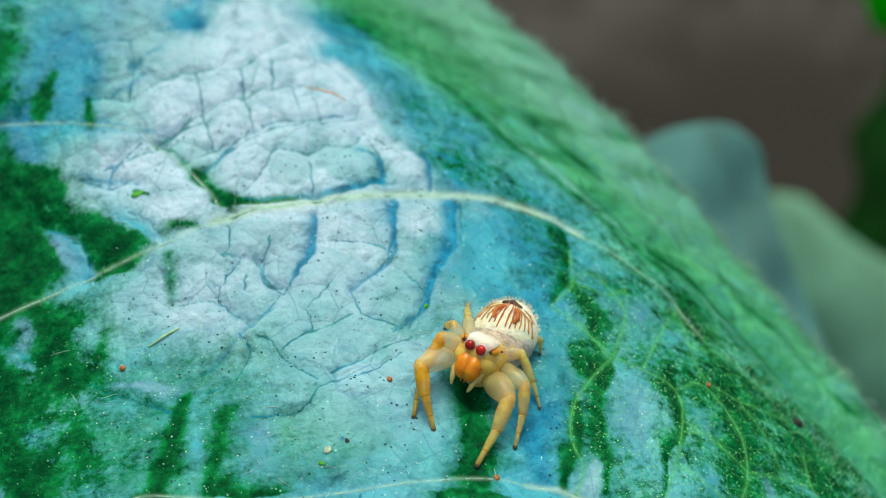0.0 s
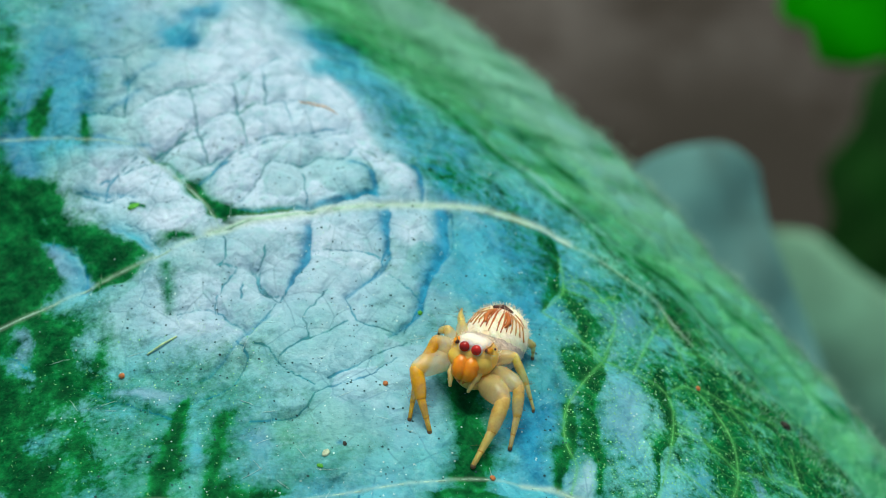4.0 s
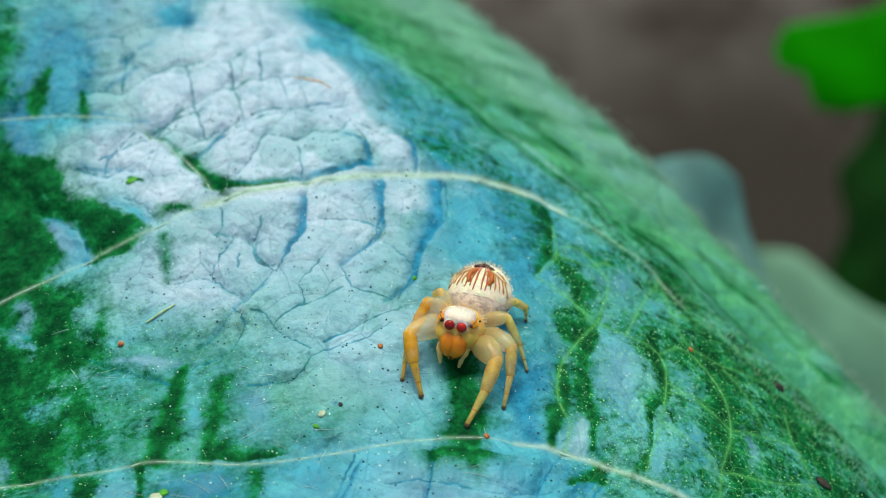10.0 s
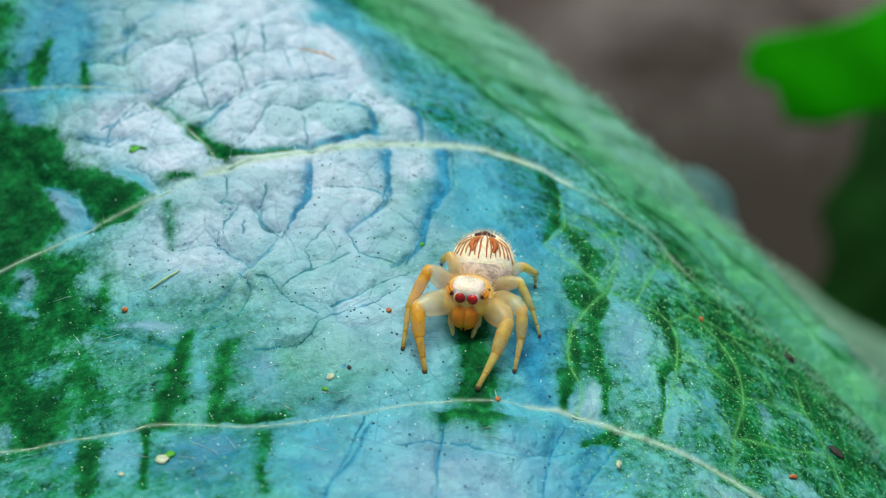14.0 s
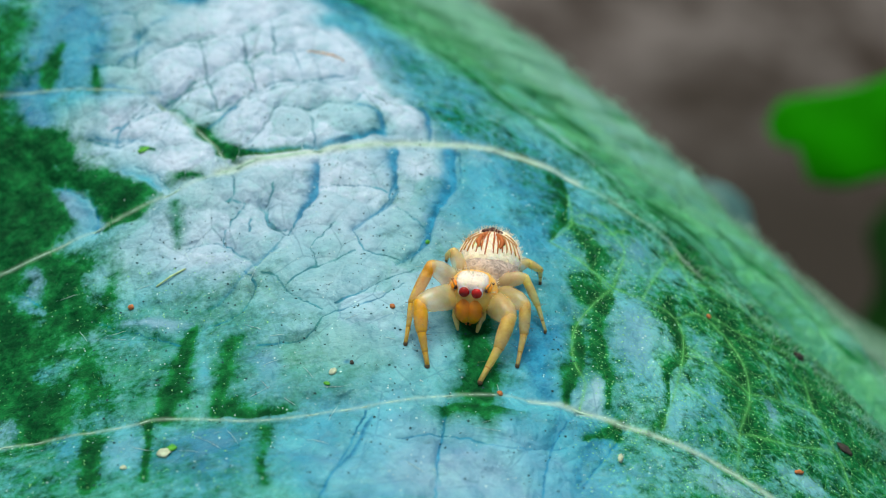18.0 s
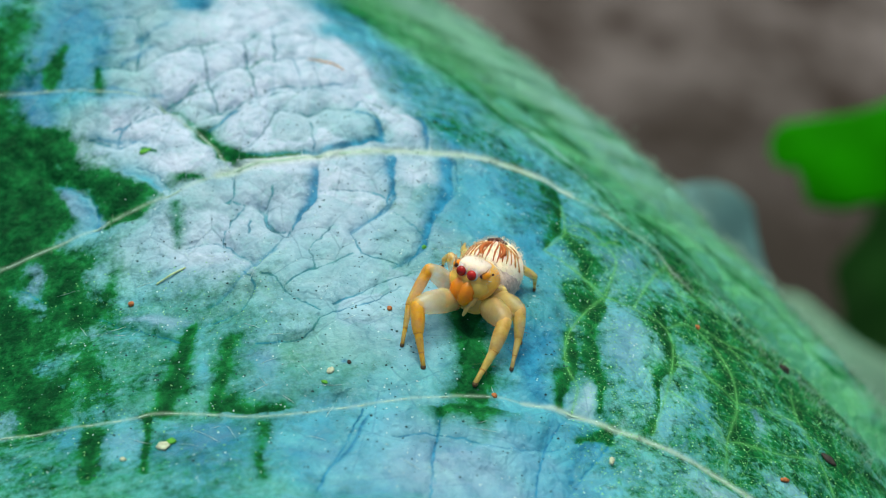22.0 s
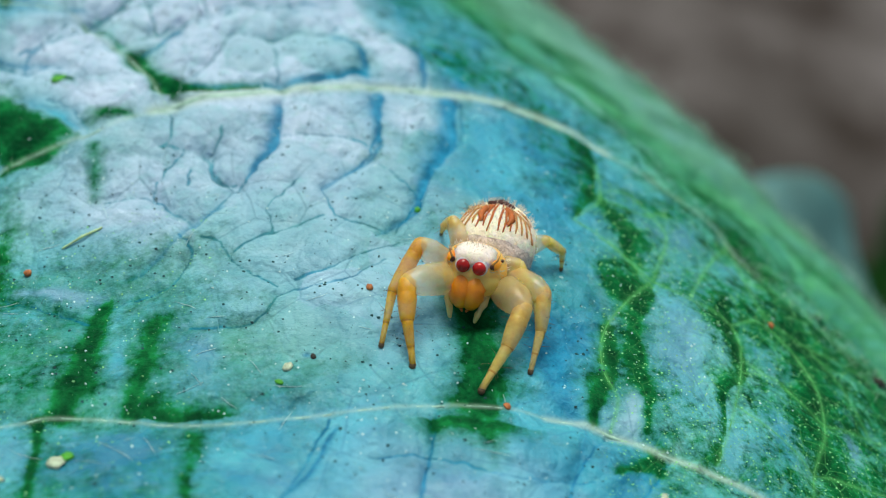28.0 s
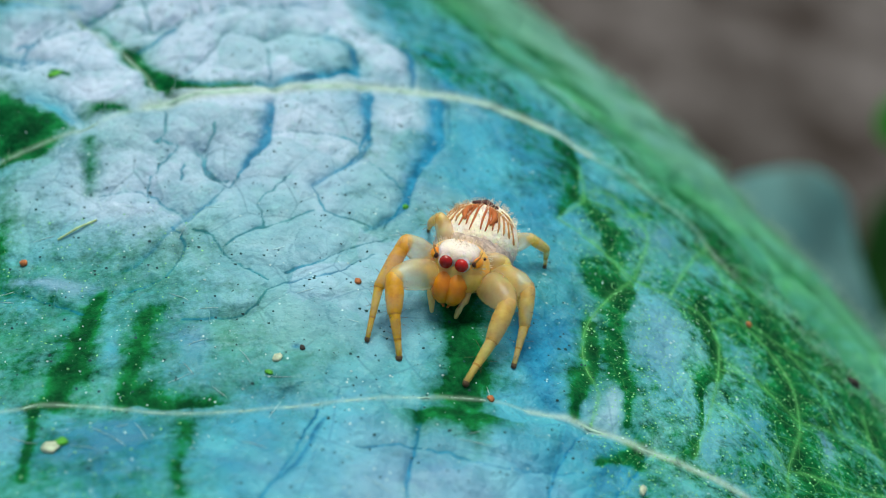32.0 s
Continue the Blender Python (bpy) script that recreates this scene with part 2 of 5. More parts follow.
MAT = {
    "leaf": leaf_material(),
    "vein": material("pale_vein", (0.28, 0.48, 0.38), 0.6, 0.2, vary=0.35, scale=700, bump=0.6),
    "fine_vein": material("green_vein", (0.05, 0.30, 0.07), 0.5, 0.4, vary=0.4, scale=900, bump=0.5),
    "rear": material("rear_leaf_skin", (0.07, 0.21, 0.20), 0.6, 0.5, vary=0.45, scale=70, bump=0.3),
    "bright": material("bright_leaf_skin", (0.002, 0.19, 0.0008), 0.8, 0.04, vary=0.3, scale=60, bump=0.3),
    # the leaf's deep shade is held in this near-black green
    "dark": material("shaded_leaf_skin", (0.002, 0.03, 0.002), 0.7, 0.1, vary=0.4, scale=60, bump=0.3),
    "far_leaf": material("far_leaf_skin", (0.12, 0.29, 0.19), 0.6, 0.4, vary=0.3, scale=80, bump=0.3),
    "soil": soil_material(),
    "amber": material("amber_cuticle", (1.0, 0.47, 0.085), 0.38, 0.5, sub=0.6, vary=0.25, scale=700, bump=0.2),
    "orange": material("orange_cuticle", (1.0, 0.235, 0.006), 0.32, 0.45, sub=0.5, vary=0.3, scale=900, bump=0.3),
    "leg": material("honey_leg", (1.0, 0.37, 0.006), 0.42, 0.4, sub=0.5, vary=0.4, scale=1300, bump=0.4, alpha=0.58),
    "peach_leg": material("peach_leg", (1.0, 0.50, 0.13), 0.42, 0.4, sub=0.5, vary=0.35, scale=1300, bump=0.4, alpha=0.5),
    "pale": material("pale_cuticle", (1.0, 0.62, 0.26), 0.22, 0.7, sub=0.6, vary=0.2, scale=1300, bump=0.25, alpha=0.32),
    "cream": material("cream_hair", (1.0, 0.86, 0.64), 0.8, 0.2, sub=0.6, vary=0.15, scale=2600, bump=1.0, bump_scale=6000),
    "ring": material("amber_ring", (0.50, 0.24, 0.05), 0.5, 0.3, vary=0.3, scale=2600, alpha=0.6),
    "white": material("white_hair", (0.80, 0.68, 0.58), 0.85, 0.1, sub=0.7, vary=0.12, scale=1800, bump=0.7, bump_scale=7000),
    "grey": material("grey_hair", (0.56, 0.48, 0.41), 0.85, 0.2, vary=0.4, scale=3500, bump=1.0, bump_scale=7000),
    "rust": material("rust_red", (0.38, 0.10, 0.018), 0.6, 0.3, vary=0.35, scale=2600, bump=0.6),
    "maroon": material("dark_maroon", (0.07, 0.02, 0.015), 0.6, 0.3, vary=0.4, scale=2600, bump=0.6),
    "claw": material("dark_claw", (0.10, 0.06, 0.03), 0.6, 0.3, vary=0.4, scale=2600),
    "eye": material("dark_eye", (0.36, 0.008, 0.005), 0.12, 0.4, vary=0.5, scale=900),
    "speck_orange": material("orange_grain", (0.42, 0.15, 0.05), 0.7, 0.3, vary=0.5, scale=3000, bump=0.8),
    "speck_dark": material("dark_grain", (0.03, 0.03, 0.025), 0.8, 0.3, vary=0.4, scale=3000, bump=0.8),
    "dark_fleck": material("dark_teal_fleck", (0.008, 0.055, 0.06), 0.8, 0.2, vary=0.6, scale=900),
    "speck_pale": material("pale_grain", (0.38, 0.48, 0.34), 0.7, 0.3, vary=0.4, scale=3000, bump=0.8),
    "pale_fleck": material("pale_fleck", (0.36, 0.56, 0.56), 0.8, 0.2, vary=0.5, scale=900),
    "speck_green": material("green_grain", (0.06, 0.32, 0.03), 0.7, 0.3, vary=0.4, scale=3000, bump=0.8),
    "pollen": material("pollen_grain", (0.17, 0.50, 0.20), 0.7, 0.3, vary=0.6, scale=3000),
    "body": material("pale_body", (1.0, 0.54, 0.15), 0.35, 0.5, sub=0.7, vary=0.3, scale=1300, bump=0.3, alpha=0.6),
    "pale_body": material("peach_cuticle", (1.0, 0.50, 0.17), 0.4, 0.5, sub=0.7, vary=0.2, scale=1300, bump=0.3, alpha=0.7),
    "bronze": material("bronze_stripe", (0.42, 0.20, 0.06), 0.6, 0.3, vary=0.35, scale=2600, bump=0.6),
    "fur": material("cream_fur", (0.85, 0.72, 0.55), 0.7, 0.3, vary=0.3, scale=3000, alpha=0.8),
    "fibre": material("orange_fibre", (0.62, 0.40, 0.24), 0.7, 0.3, vary=0.3, scale=3000, bump=0.6),
    "straw": material("straw_fibre", (0.38, 0.55, 0.26), 0.7, 0.3, vary=0.3, scale=3000, bump=0.8),
}


def mesh_from(bm, name, mat, smooth=True):
    me = bpy.data.meshes.new(name)
    bm.to_mesh(me)
    bm.free()
    me.materials.append(MAT[mat])
    if smooth:
        me.polygons.foreach_set("use_smooth", [True] * len(me.polygons))
    return me


def part(name, bm, mat, parent, label=""):
    ob = new(name, mesh_from(bm, name, mat))
    ob.parent = parent
    return tagged(ob, label)


def root(name, m, label, category, group=""):
    ob = new(name)
    ob.empty_display_size = 0.001
    ob.matrix_world = m
    return tagged(ob, label, category, group)


def tube(points, radii, sides=10, bm=None):
    """A round limb along points (mm) with a radius at each, closed by domed ends."""
    bm = bm or bmesh.new()
    p = [Vector(q) for q in points]
    ax0, ax1 = (p[1] - p[0]).normalized(), (p[-1] - p[-2]).normalized()
    p = [p[0] - ax0 * radii[0] * 0.6] + p + [p[-1] + ax1 * radii[-1] * 0.6]
    r = [radii[0] * 0.55] + list(radii) + [radii[-1] * 0.55]
    rings, up = [], Vector((0.31, 0.22, 0.92))
    for i, c in enumerate(p):
        d = (p[min(i + 1, len(p) - 1)] - p[max(i - 1, 0)]).normalized()
        s = d.cross(up).normalized()
        u = s.cross(d)
        rings.append([bm.verts.new((c + (s * math.cos(a) + u * math.sin(a)) * r[i]) * MM) for a in (2 * math.pi * k / sides for k in range(sides))])
    for a, c in zip(rings, rings[1:]):
        for k in range(sides):
            bm.faces.new((a[k], a[(k + 1) % sides], c[(k + 1) % sides], c[k]))
    bm.faces.new(rings[0][::-1]), bm.faces.new(rings[-1])
    return bm


def blob(centre, size, shape=None, seg=28, rings=18, bm=None):
    """An ellipsoid (mm), its unit points reshaped by shape(x, y, z)."""
    bm = bm or bmesh.new()
    made = bmesh.ops.create_uvsphere(bm, u_segments=seg, v_segments=rings, radius=1)["verts"]
    for v in made:
        q = shape(*v.co) if shape else v.co
        v.co = Vector((centre[0] + q[0] * size[0], centre[1] + q[1] * size[1], centre[2] + q[2] * size[2])) * MM
    return bm


def curve_points(ctrl, step):
    """A smooth line through a few control points (mm)."""
    c = np.array([ctrl[0]] + list(ctrl) + [ctrl[-1]], float)
    c[0], c[-1] = 2 * c[1] - c[2], 2 * c[-2] - c[-3]
    out = []
    for i in range(1, len(c) - 2):
        k = max(2, int(np.linalg.norm(c[i + 1] - c[i]) / step))
        for t in np.linspace(0, 1, k, endpoint=False):
            out.append(0.5 * (2 * c[i] + (c[i + 1] - c[i - 1]) * t + (2 * c[i - 1] - 5 * c[i] + 4 * c[i + 1] - c[i + 2]) * t * t + (3 * c[i] - c[i - 1] - 3 * c[i + 1] + c[i + 2]) * t ** 3))
    out.append(c[-2])
    return np.array(out)

# ---- the leaf blade ----


def poly(x, y, c):
    return c[0] + c[1] * x + c[2] * y + c[3] * x * x + c[4] * x * y + c[5] * y * y


OUT = (0.611, 0.7916)


def dome(x, y):
    """Height of the smooth blade (mm): a dome that rolls over a crest into a long slope beyond it."""
    s, u = OUT[0] * x + OUT[1] * y, OUT[1] * x - OUT[0] * y
    near = 0.5 * (s + 17.5 - np.sqrt((s - 17.5) ** 2 + 1.0))
    xc, yc = OUT[0] * near + OUT[1] * u, OUT[1] * near - OUT[0] * u
    x2, y2 = np.clip(xc, -30, 32), np.clip(yc, -14, 45)
    a = poly(x2, y2, (-0.063, 0.0727, 0.0403, -0.01274, -0.00497, 0.001615))
    a = a - 7.6e-5 * x2 ** 3 - 1.88e-4 * x2 * x2 * y2 - 6.25e-4 * x2 * y2 * y2 - 3.35e-4 * y2 ** 3
    a = a - 0.02 * ((xc - x2) ** 2 + (yc - y2) ** 2)
    fold = 1.2 / (1 + np.exp(-(u - 4) / 2)) * np.exp(-((s - 19.5) / 1.6) ** 2)
    return a - 0.548 * (s - near) - 0.001 * (s - near) ** 2 - fold


def margin(x):
    """How far the blade reaches in y (mm) at each x."""
    y = np.linspace(-10, 140, 3001)[:, None]
    s, u = OUT[0] * x[None, :] + OUT[1] * y, OUT[1] * x[None, :] - OUT[0] * y
    over = s - np.interp(u, (-80, -60, -45, -30, -20, -10, 0, 10, 20, 40), (66, 54, 44.2, 39, 37, 32.5, 27.4, 24.8, 24, 24)) - 0.35 * np.sin(u * 0.9) - 0.2 * np.sin(u * 2.3)
    return y[np.argmax(over > 0, 0), 0]


MAIN_VEINS = []
CREASES = []


def vein_line(width, *line):
    """A raised vein through points on the blade (mm)."""
    MAIN_VEINS.append((list(line), width))


def crease_line(*line):
    """A fold between two cells of the blade (mm)."""
    CREASES.append(list(line))


vein_line(0.098, (-26, 4.4), (-21.8, 6.2), (-18, 7.8), (-14.4, 9.5), (-12.3, 10.75))
vein_line(0.27, (-12.6, 10.6), (-12, 10.9), (-8.1, 11.8), (-3.7, 13), (0.8, 14.1), (3.9, 14.3), (5.5, 14))
vein_line(0.098, (5, 14.1), (7.6, 13.2), (10.5, 11.6), (12, 9.2))
vein_line(0.085, (-12, 10.9), (-13.7, 13.2), (-16.2, 15.6), (-17.9, 16.3), (-23.6, 17.2), (-30, 18))
vein_line(0.09, (-30, -6), (-20, -5.2), (-15.2, -5.2), (-13.3, -4.8), (-9.2, -5.3), (-4.7, -4.6), (0.2, -3.5), (3, -3.5))
vein_line(0.17, (2.6, -3.5), (4.5, -3.6), (7, -4.1), (9.1, -4.4), (12.1, -5.2), (15, -6.6))
vein_line(0.05, (3.7, 7.3), (5, 6.5), (6.8, 5.2), (8.2, 4.7), (9.9, 4.2), (10.2, 2.5), (9.6, -0.5), (8.7, -3.8))
vein_line(0.045, (6.7, 5.1), (4.8, 1.7), (4.6, -0.6), (5.1, -1.9), (4.8, -3.6))
vein_line(0.05, (10.9, 11.1), (11, 7.9), (11.5, 5.8), (13.5, 5.3), (16.3, 5.5))
vein_line(0.05, (16.9, 3.6), (17.1, 1.5), (17.7, -0.6), (18.3, -2.5), (18.5, -5))
vein_line(0.04, (9.9, 4.2), (11.5, 5.2), (13, 3.2), (13.4, 0.5), (12.6, -2.4), (12.2, -5))
for ctrl in ([(6.8, 5.2), (7.5, 8.5), (6.2, 10.5), (5.1, 10.2)], [(8.2, 4.7), (9.5, 8), (10.9, 11.1)], [(10.2, 2.5), (12, 1.5), (13.4, 0.5)], [(13.4, 0.5), (15.5, 1), (17.1, 1.5)],
             [(9.6, -0.5), (11.5, -1.5), (12.6, -2.4)], [(12.6, -2.4), (15, -2.2), (17.9, -1)], [(13.5, 5.3), (14.6, 3.4), (15.5, 1)], [(11, 7.9), (13.6, 8.2), (15.6, 7.0)],
             [(3.7, 7.4), (4.5, 8.6), (4.9, 9.6), (4.8, 11.9)], [(10.1, 1.7), (11.5, 2.0), (12.4, 1.2)], [(5.1, 6.6), (5.9, 5.7), (6.8, 4.8)], [(4.9, 9.6), (6.4, 9.2), (7.6, 10.2)]):
    MAIN_VEINS.append((ctrl, 0.045))
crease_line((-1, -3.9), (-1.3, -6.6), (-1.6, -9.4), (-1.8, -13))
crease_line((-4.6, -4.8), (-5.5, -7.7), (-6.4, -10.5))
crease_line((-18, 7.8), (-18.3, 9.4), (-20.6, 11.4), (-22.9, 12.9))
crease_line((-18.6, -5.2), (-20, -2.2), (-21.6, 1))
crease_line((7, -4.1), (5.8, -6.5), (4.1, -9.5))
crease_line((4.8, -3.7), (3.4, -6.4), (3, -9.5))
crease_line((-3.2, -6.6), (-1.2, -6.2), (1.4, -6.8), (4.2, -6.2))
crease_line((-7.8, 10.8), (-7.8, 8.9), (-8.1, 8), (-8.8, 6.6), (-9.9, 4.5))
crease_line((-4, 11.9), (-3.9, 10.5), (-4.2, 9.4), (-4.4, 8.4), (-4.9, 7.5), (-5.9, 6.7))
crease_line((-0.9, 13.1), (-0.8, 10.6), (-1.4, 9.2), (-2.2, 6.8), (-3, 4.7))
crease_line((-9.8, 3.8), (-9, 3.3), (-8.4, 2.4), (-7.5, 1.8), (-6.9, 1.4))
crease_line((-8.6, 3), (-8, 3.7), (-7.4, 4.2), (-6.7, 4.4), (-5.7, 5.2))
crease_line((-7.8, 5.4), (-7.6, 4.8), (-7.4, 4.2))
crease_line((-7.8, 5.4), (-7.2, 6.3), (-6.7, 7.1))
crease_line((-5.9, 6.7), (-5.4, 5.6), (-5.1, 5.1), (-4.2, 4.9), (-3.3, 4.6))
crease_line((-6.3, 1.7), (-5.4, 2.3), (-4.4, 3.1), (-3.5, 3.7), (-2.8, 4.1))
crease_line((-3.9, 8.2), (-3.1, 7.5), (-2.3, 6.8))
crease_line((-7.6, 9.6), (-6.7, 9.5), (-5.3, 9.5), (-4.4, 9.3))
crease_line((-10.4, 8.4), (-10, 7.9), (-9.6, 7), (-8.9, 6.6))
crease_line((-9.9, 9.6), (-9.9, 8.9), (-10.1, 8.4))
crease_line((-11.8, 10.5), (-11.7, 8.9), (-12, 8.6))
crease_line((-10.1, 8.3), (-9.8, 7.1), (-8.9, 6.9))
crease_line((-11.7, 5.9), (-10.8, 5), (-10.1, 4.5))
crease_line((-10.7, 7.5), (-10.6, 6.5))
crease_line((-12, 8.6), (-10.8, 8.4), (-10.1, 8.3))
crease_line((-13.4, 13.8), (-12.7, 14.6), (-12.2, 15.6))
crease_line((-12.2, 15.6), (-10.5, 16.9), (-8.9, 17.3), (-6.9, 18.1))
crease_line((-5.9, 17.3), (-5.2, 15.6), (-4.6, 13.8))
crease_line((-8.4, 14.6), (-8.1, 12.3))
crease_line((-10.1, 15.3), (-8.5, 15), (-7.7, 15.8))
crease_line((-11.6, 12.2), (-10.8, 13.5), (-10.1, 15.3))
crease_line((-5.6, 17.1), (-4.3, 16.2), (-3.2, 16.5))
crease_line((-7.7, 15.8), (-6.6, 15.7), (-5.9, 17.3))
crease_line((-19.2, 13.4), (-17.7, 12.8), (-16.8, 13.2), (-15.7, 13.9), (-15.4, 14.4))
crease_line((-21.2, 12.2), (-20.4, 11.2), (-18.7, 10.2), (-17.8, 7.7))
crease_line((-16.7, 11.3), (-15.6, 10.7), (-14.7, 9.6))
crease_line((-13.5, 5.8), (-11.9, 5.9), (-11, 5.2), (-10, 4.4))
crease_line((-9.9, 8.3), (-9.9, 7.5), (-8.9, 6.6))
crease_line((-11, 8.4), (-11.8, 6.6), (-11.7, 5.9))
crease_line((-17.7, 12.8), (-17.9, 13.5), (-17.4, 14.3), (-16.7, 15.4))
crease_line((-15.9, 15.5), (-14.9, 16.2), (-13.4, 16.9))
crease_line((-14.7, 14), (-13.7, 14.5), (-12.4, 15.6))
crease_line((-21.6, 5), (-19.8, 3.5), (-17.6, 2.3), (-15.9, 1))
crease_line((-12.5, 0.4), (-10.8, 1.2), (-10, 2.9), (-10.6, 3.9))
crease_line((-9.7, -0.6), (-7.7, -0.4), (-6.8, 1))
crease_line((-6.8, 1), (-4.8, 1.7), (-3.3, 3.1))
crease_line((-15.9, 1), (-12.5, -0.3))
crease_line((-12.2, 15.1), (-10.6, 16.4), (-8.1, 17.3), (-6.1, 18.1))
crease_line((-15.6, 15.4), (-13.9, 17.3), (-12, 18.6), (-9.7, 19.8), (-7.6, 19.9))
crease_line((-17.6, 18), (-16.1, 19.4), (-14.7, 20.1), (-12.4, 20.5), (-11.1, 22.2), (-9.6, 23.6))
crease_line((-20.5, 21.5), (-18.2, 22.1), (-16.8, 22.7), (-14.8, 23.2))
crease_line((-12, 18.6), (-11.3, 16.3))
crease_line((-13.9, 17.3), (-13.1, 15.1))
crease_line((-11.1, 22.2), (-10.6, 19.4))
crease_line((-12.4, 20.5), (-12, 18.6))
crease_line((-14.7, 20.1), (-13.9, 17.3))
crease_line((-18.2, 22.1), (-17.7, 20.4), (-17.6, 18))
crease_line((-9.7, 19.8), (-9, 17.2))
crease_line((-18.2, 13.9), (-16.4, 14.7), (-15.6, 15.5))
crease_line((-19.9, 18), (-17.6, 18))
GX, GY = 820, 680
sx = np.linspace(-1, 1, GX)
gx = 22.0 * sx + 16.0 * sx ** 5
gs = np.linspace(0, 1, GY)
X = np.repeat(gx[None, :], GY, 0)
far_y = margin(gx)
warp = 0.55 * gs + 0.45 * gs ** 4
Y = -20.0 + warp[:, None] * (far_y[None, :] + 20.0)


def line_distance(ctrl, x, y, width):
    """Distance (mm) of the grid's points from a smooth line, up to a width."""
    best = np.full(x.shape, 99.0)
    pts = curve_points(ctrl, 0.5)
    for p, q in zip(pts, pts[1:]):
        lo, hi = np.minimum(p, q) - width, np.maximum(p, q) + width
        k = (x > lo[0]) & (x < hi[0]) & (y > lo[1]) & (y < hi[1])
        if not k.any():
            continue
        d = q - p
        t = np.clip(((x[k] - p[0]) * d[0] + (y[k] - p[1]) * d[1]) / (d @ d + 1e-9), 0, 1)
        best[k] = np.minimum(best[k], np.hypot(x[k] - p[0] - t * d[0], y[k] - p[1] - t * d[1]))
    return best


def cell_net(x, y, size, seed):
    """Distance to the border of irregular cells (0 on the border), and a value for each cell."""
    u, v = x / size, y / size
    iu, iv = np.floor(u).astype(int), np.floor(v).astype(int)

    def rnd(a, b, k):
        s = np.sin(a * 127.1 + b * 311.7 + k * 74.7 + seed) * 43758.5453
        return s - np.floor(s)

    f1, f2, val = np.full(u.shape, 9.0), np.full(u.shape, 9.0), np.zeros(u.shape)
    for da in (-1, 0, 1):
        for db in (-1, 0, 1):
            a, b = iu + da, iv + db
            d = np.hypot(a + 0.1 + 0.8 * rnd(a, b, 1) - u, b + 0.1 + 0.8 * rnd(a, b, 2) - v)
            near = d < f1
            f2 = np.where(near, f1, np.minimum(f2, d))
            val = np.where(near, rnd(a, b, 3), val)
            f1 = np.where(near, d, f1)
    return (f2 - f1) * size, val


def soft_noise(x, y, seed, scale):
    """Smooth waves of several directions, about -1 to 1."""
    r = np.random.RandomState(seed)
    out = np.zeros(x.shape)
    for _ in range(9):
        a, k, ph = r.uniform(0, 6.283), r.uniform(0.6, 1.7) / scale * 6.283, r.uniform(0, 6.283)
        out += np.sin(k * (x * math.cos(a) + y * math.sin(a)) + ph)
    return out / 4.2


wx = X + 0.5 * soft_noise(X, Y, 3, 4) + 0.12 * soft_noise(X, Y, 4, 1.2)
wy = Y + 0.5 * soft_noise(X, Y, 5, 4) + 0.12 * soft_noise(X, Y, 6, 1.2)
net_l, val_l = cell_net(wx * 0.9 + wy * 0.25, wy, 2.7, 0.3)
net_s, val_s = cell_net(wx, wy, 1.15, 1.7)
relief = 0.12 * soft_noise(X, Y, 11, 7.0) + 0.03 * soft_noise(X, Y, 12, 2.2)
upper_left = 1 / (1 + np.exp((X + 3 - 0.35 * (Y - 14)) / 1.0)) / (1 + np.exp(-(Y - 9.5 - 0.35 * X * 0.4) / 1.2))
puff = np.clip(net_l / 0.9, 0, 1)
puff = puff * puff * (3 - 2 * puff)
small_puff = np.clip(net_s / 0.5, 0, 1)
small_puff = small_puff * small_puff * (3 - 2 * small_puff)
relief += (0.03 + 0.05 * upper_left) * puff + 0.018 * small_puff
# soft shade between the puffed cells, drawn into the colour
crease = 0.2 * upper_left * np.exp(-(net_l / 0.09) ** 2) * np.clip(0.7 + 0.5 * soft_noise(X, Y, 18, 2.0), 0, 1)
S, U = OUT[0] * X + OUT[1] * Y, OUT[1] * X - OUT[0] * Y
vein, lime = np.zeros(X.shape), np.zeros(X.shape)
for ctrl, w in MAIN_VEINS:
    d = line_distance(ctrl, X, Y, 2.2)
    if w > 0.06:
        vein = np.maximum(vein, min(1.0, w / 0.22) * np.exp(-(d / (w * 1.05)) ** 2))
    else:
        lime = np.maximum(lime, np.exp(-(d / 0.07) ** 2) + 0.2 * np.exp(-(d / 0.25) ** 2))
    relief -= min(1, w / 0.13) * 0.24 * np.exp(-(d / 0.7) ** 2)
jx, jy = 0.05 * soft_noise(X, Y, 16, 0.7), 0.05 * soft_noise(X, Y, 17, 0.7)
# folds are sunk and also drawn dark, their shading put in the colour
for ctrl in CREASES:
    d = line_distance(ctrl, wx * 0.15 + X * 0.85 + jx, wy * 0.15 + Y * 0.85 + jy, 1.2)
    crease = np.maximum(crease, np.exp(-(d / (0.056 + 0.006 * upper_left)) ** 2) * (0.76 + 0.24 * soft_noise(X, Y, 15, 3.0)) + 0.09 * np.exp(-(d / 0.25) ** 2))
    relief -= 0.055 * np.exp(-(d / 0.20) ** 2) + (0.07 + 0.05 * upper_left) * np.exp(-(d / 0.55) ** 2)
WAX_SHEEN = 0.94 + 0.14 * soft_noise(X, Y, 21, 6.0) + 0.10 * soft_noise(X, Y, 22, 1.6)
PALE = np.zeros(X.shape)
HUE = 0.5 + 0.22 * soft_noise(X, Y, 23, 5.0)


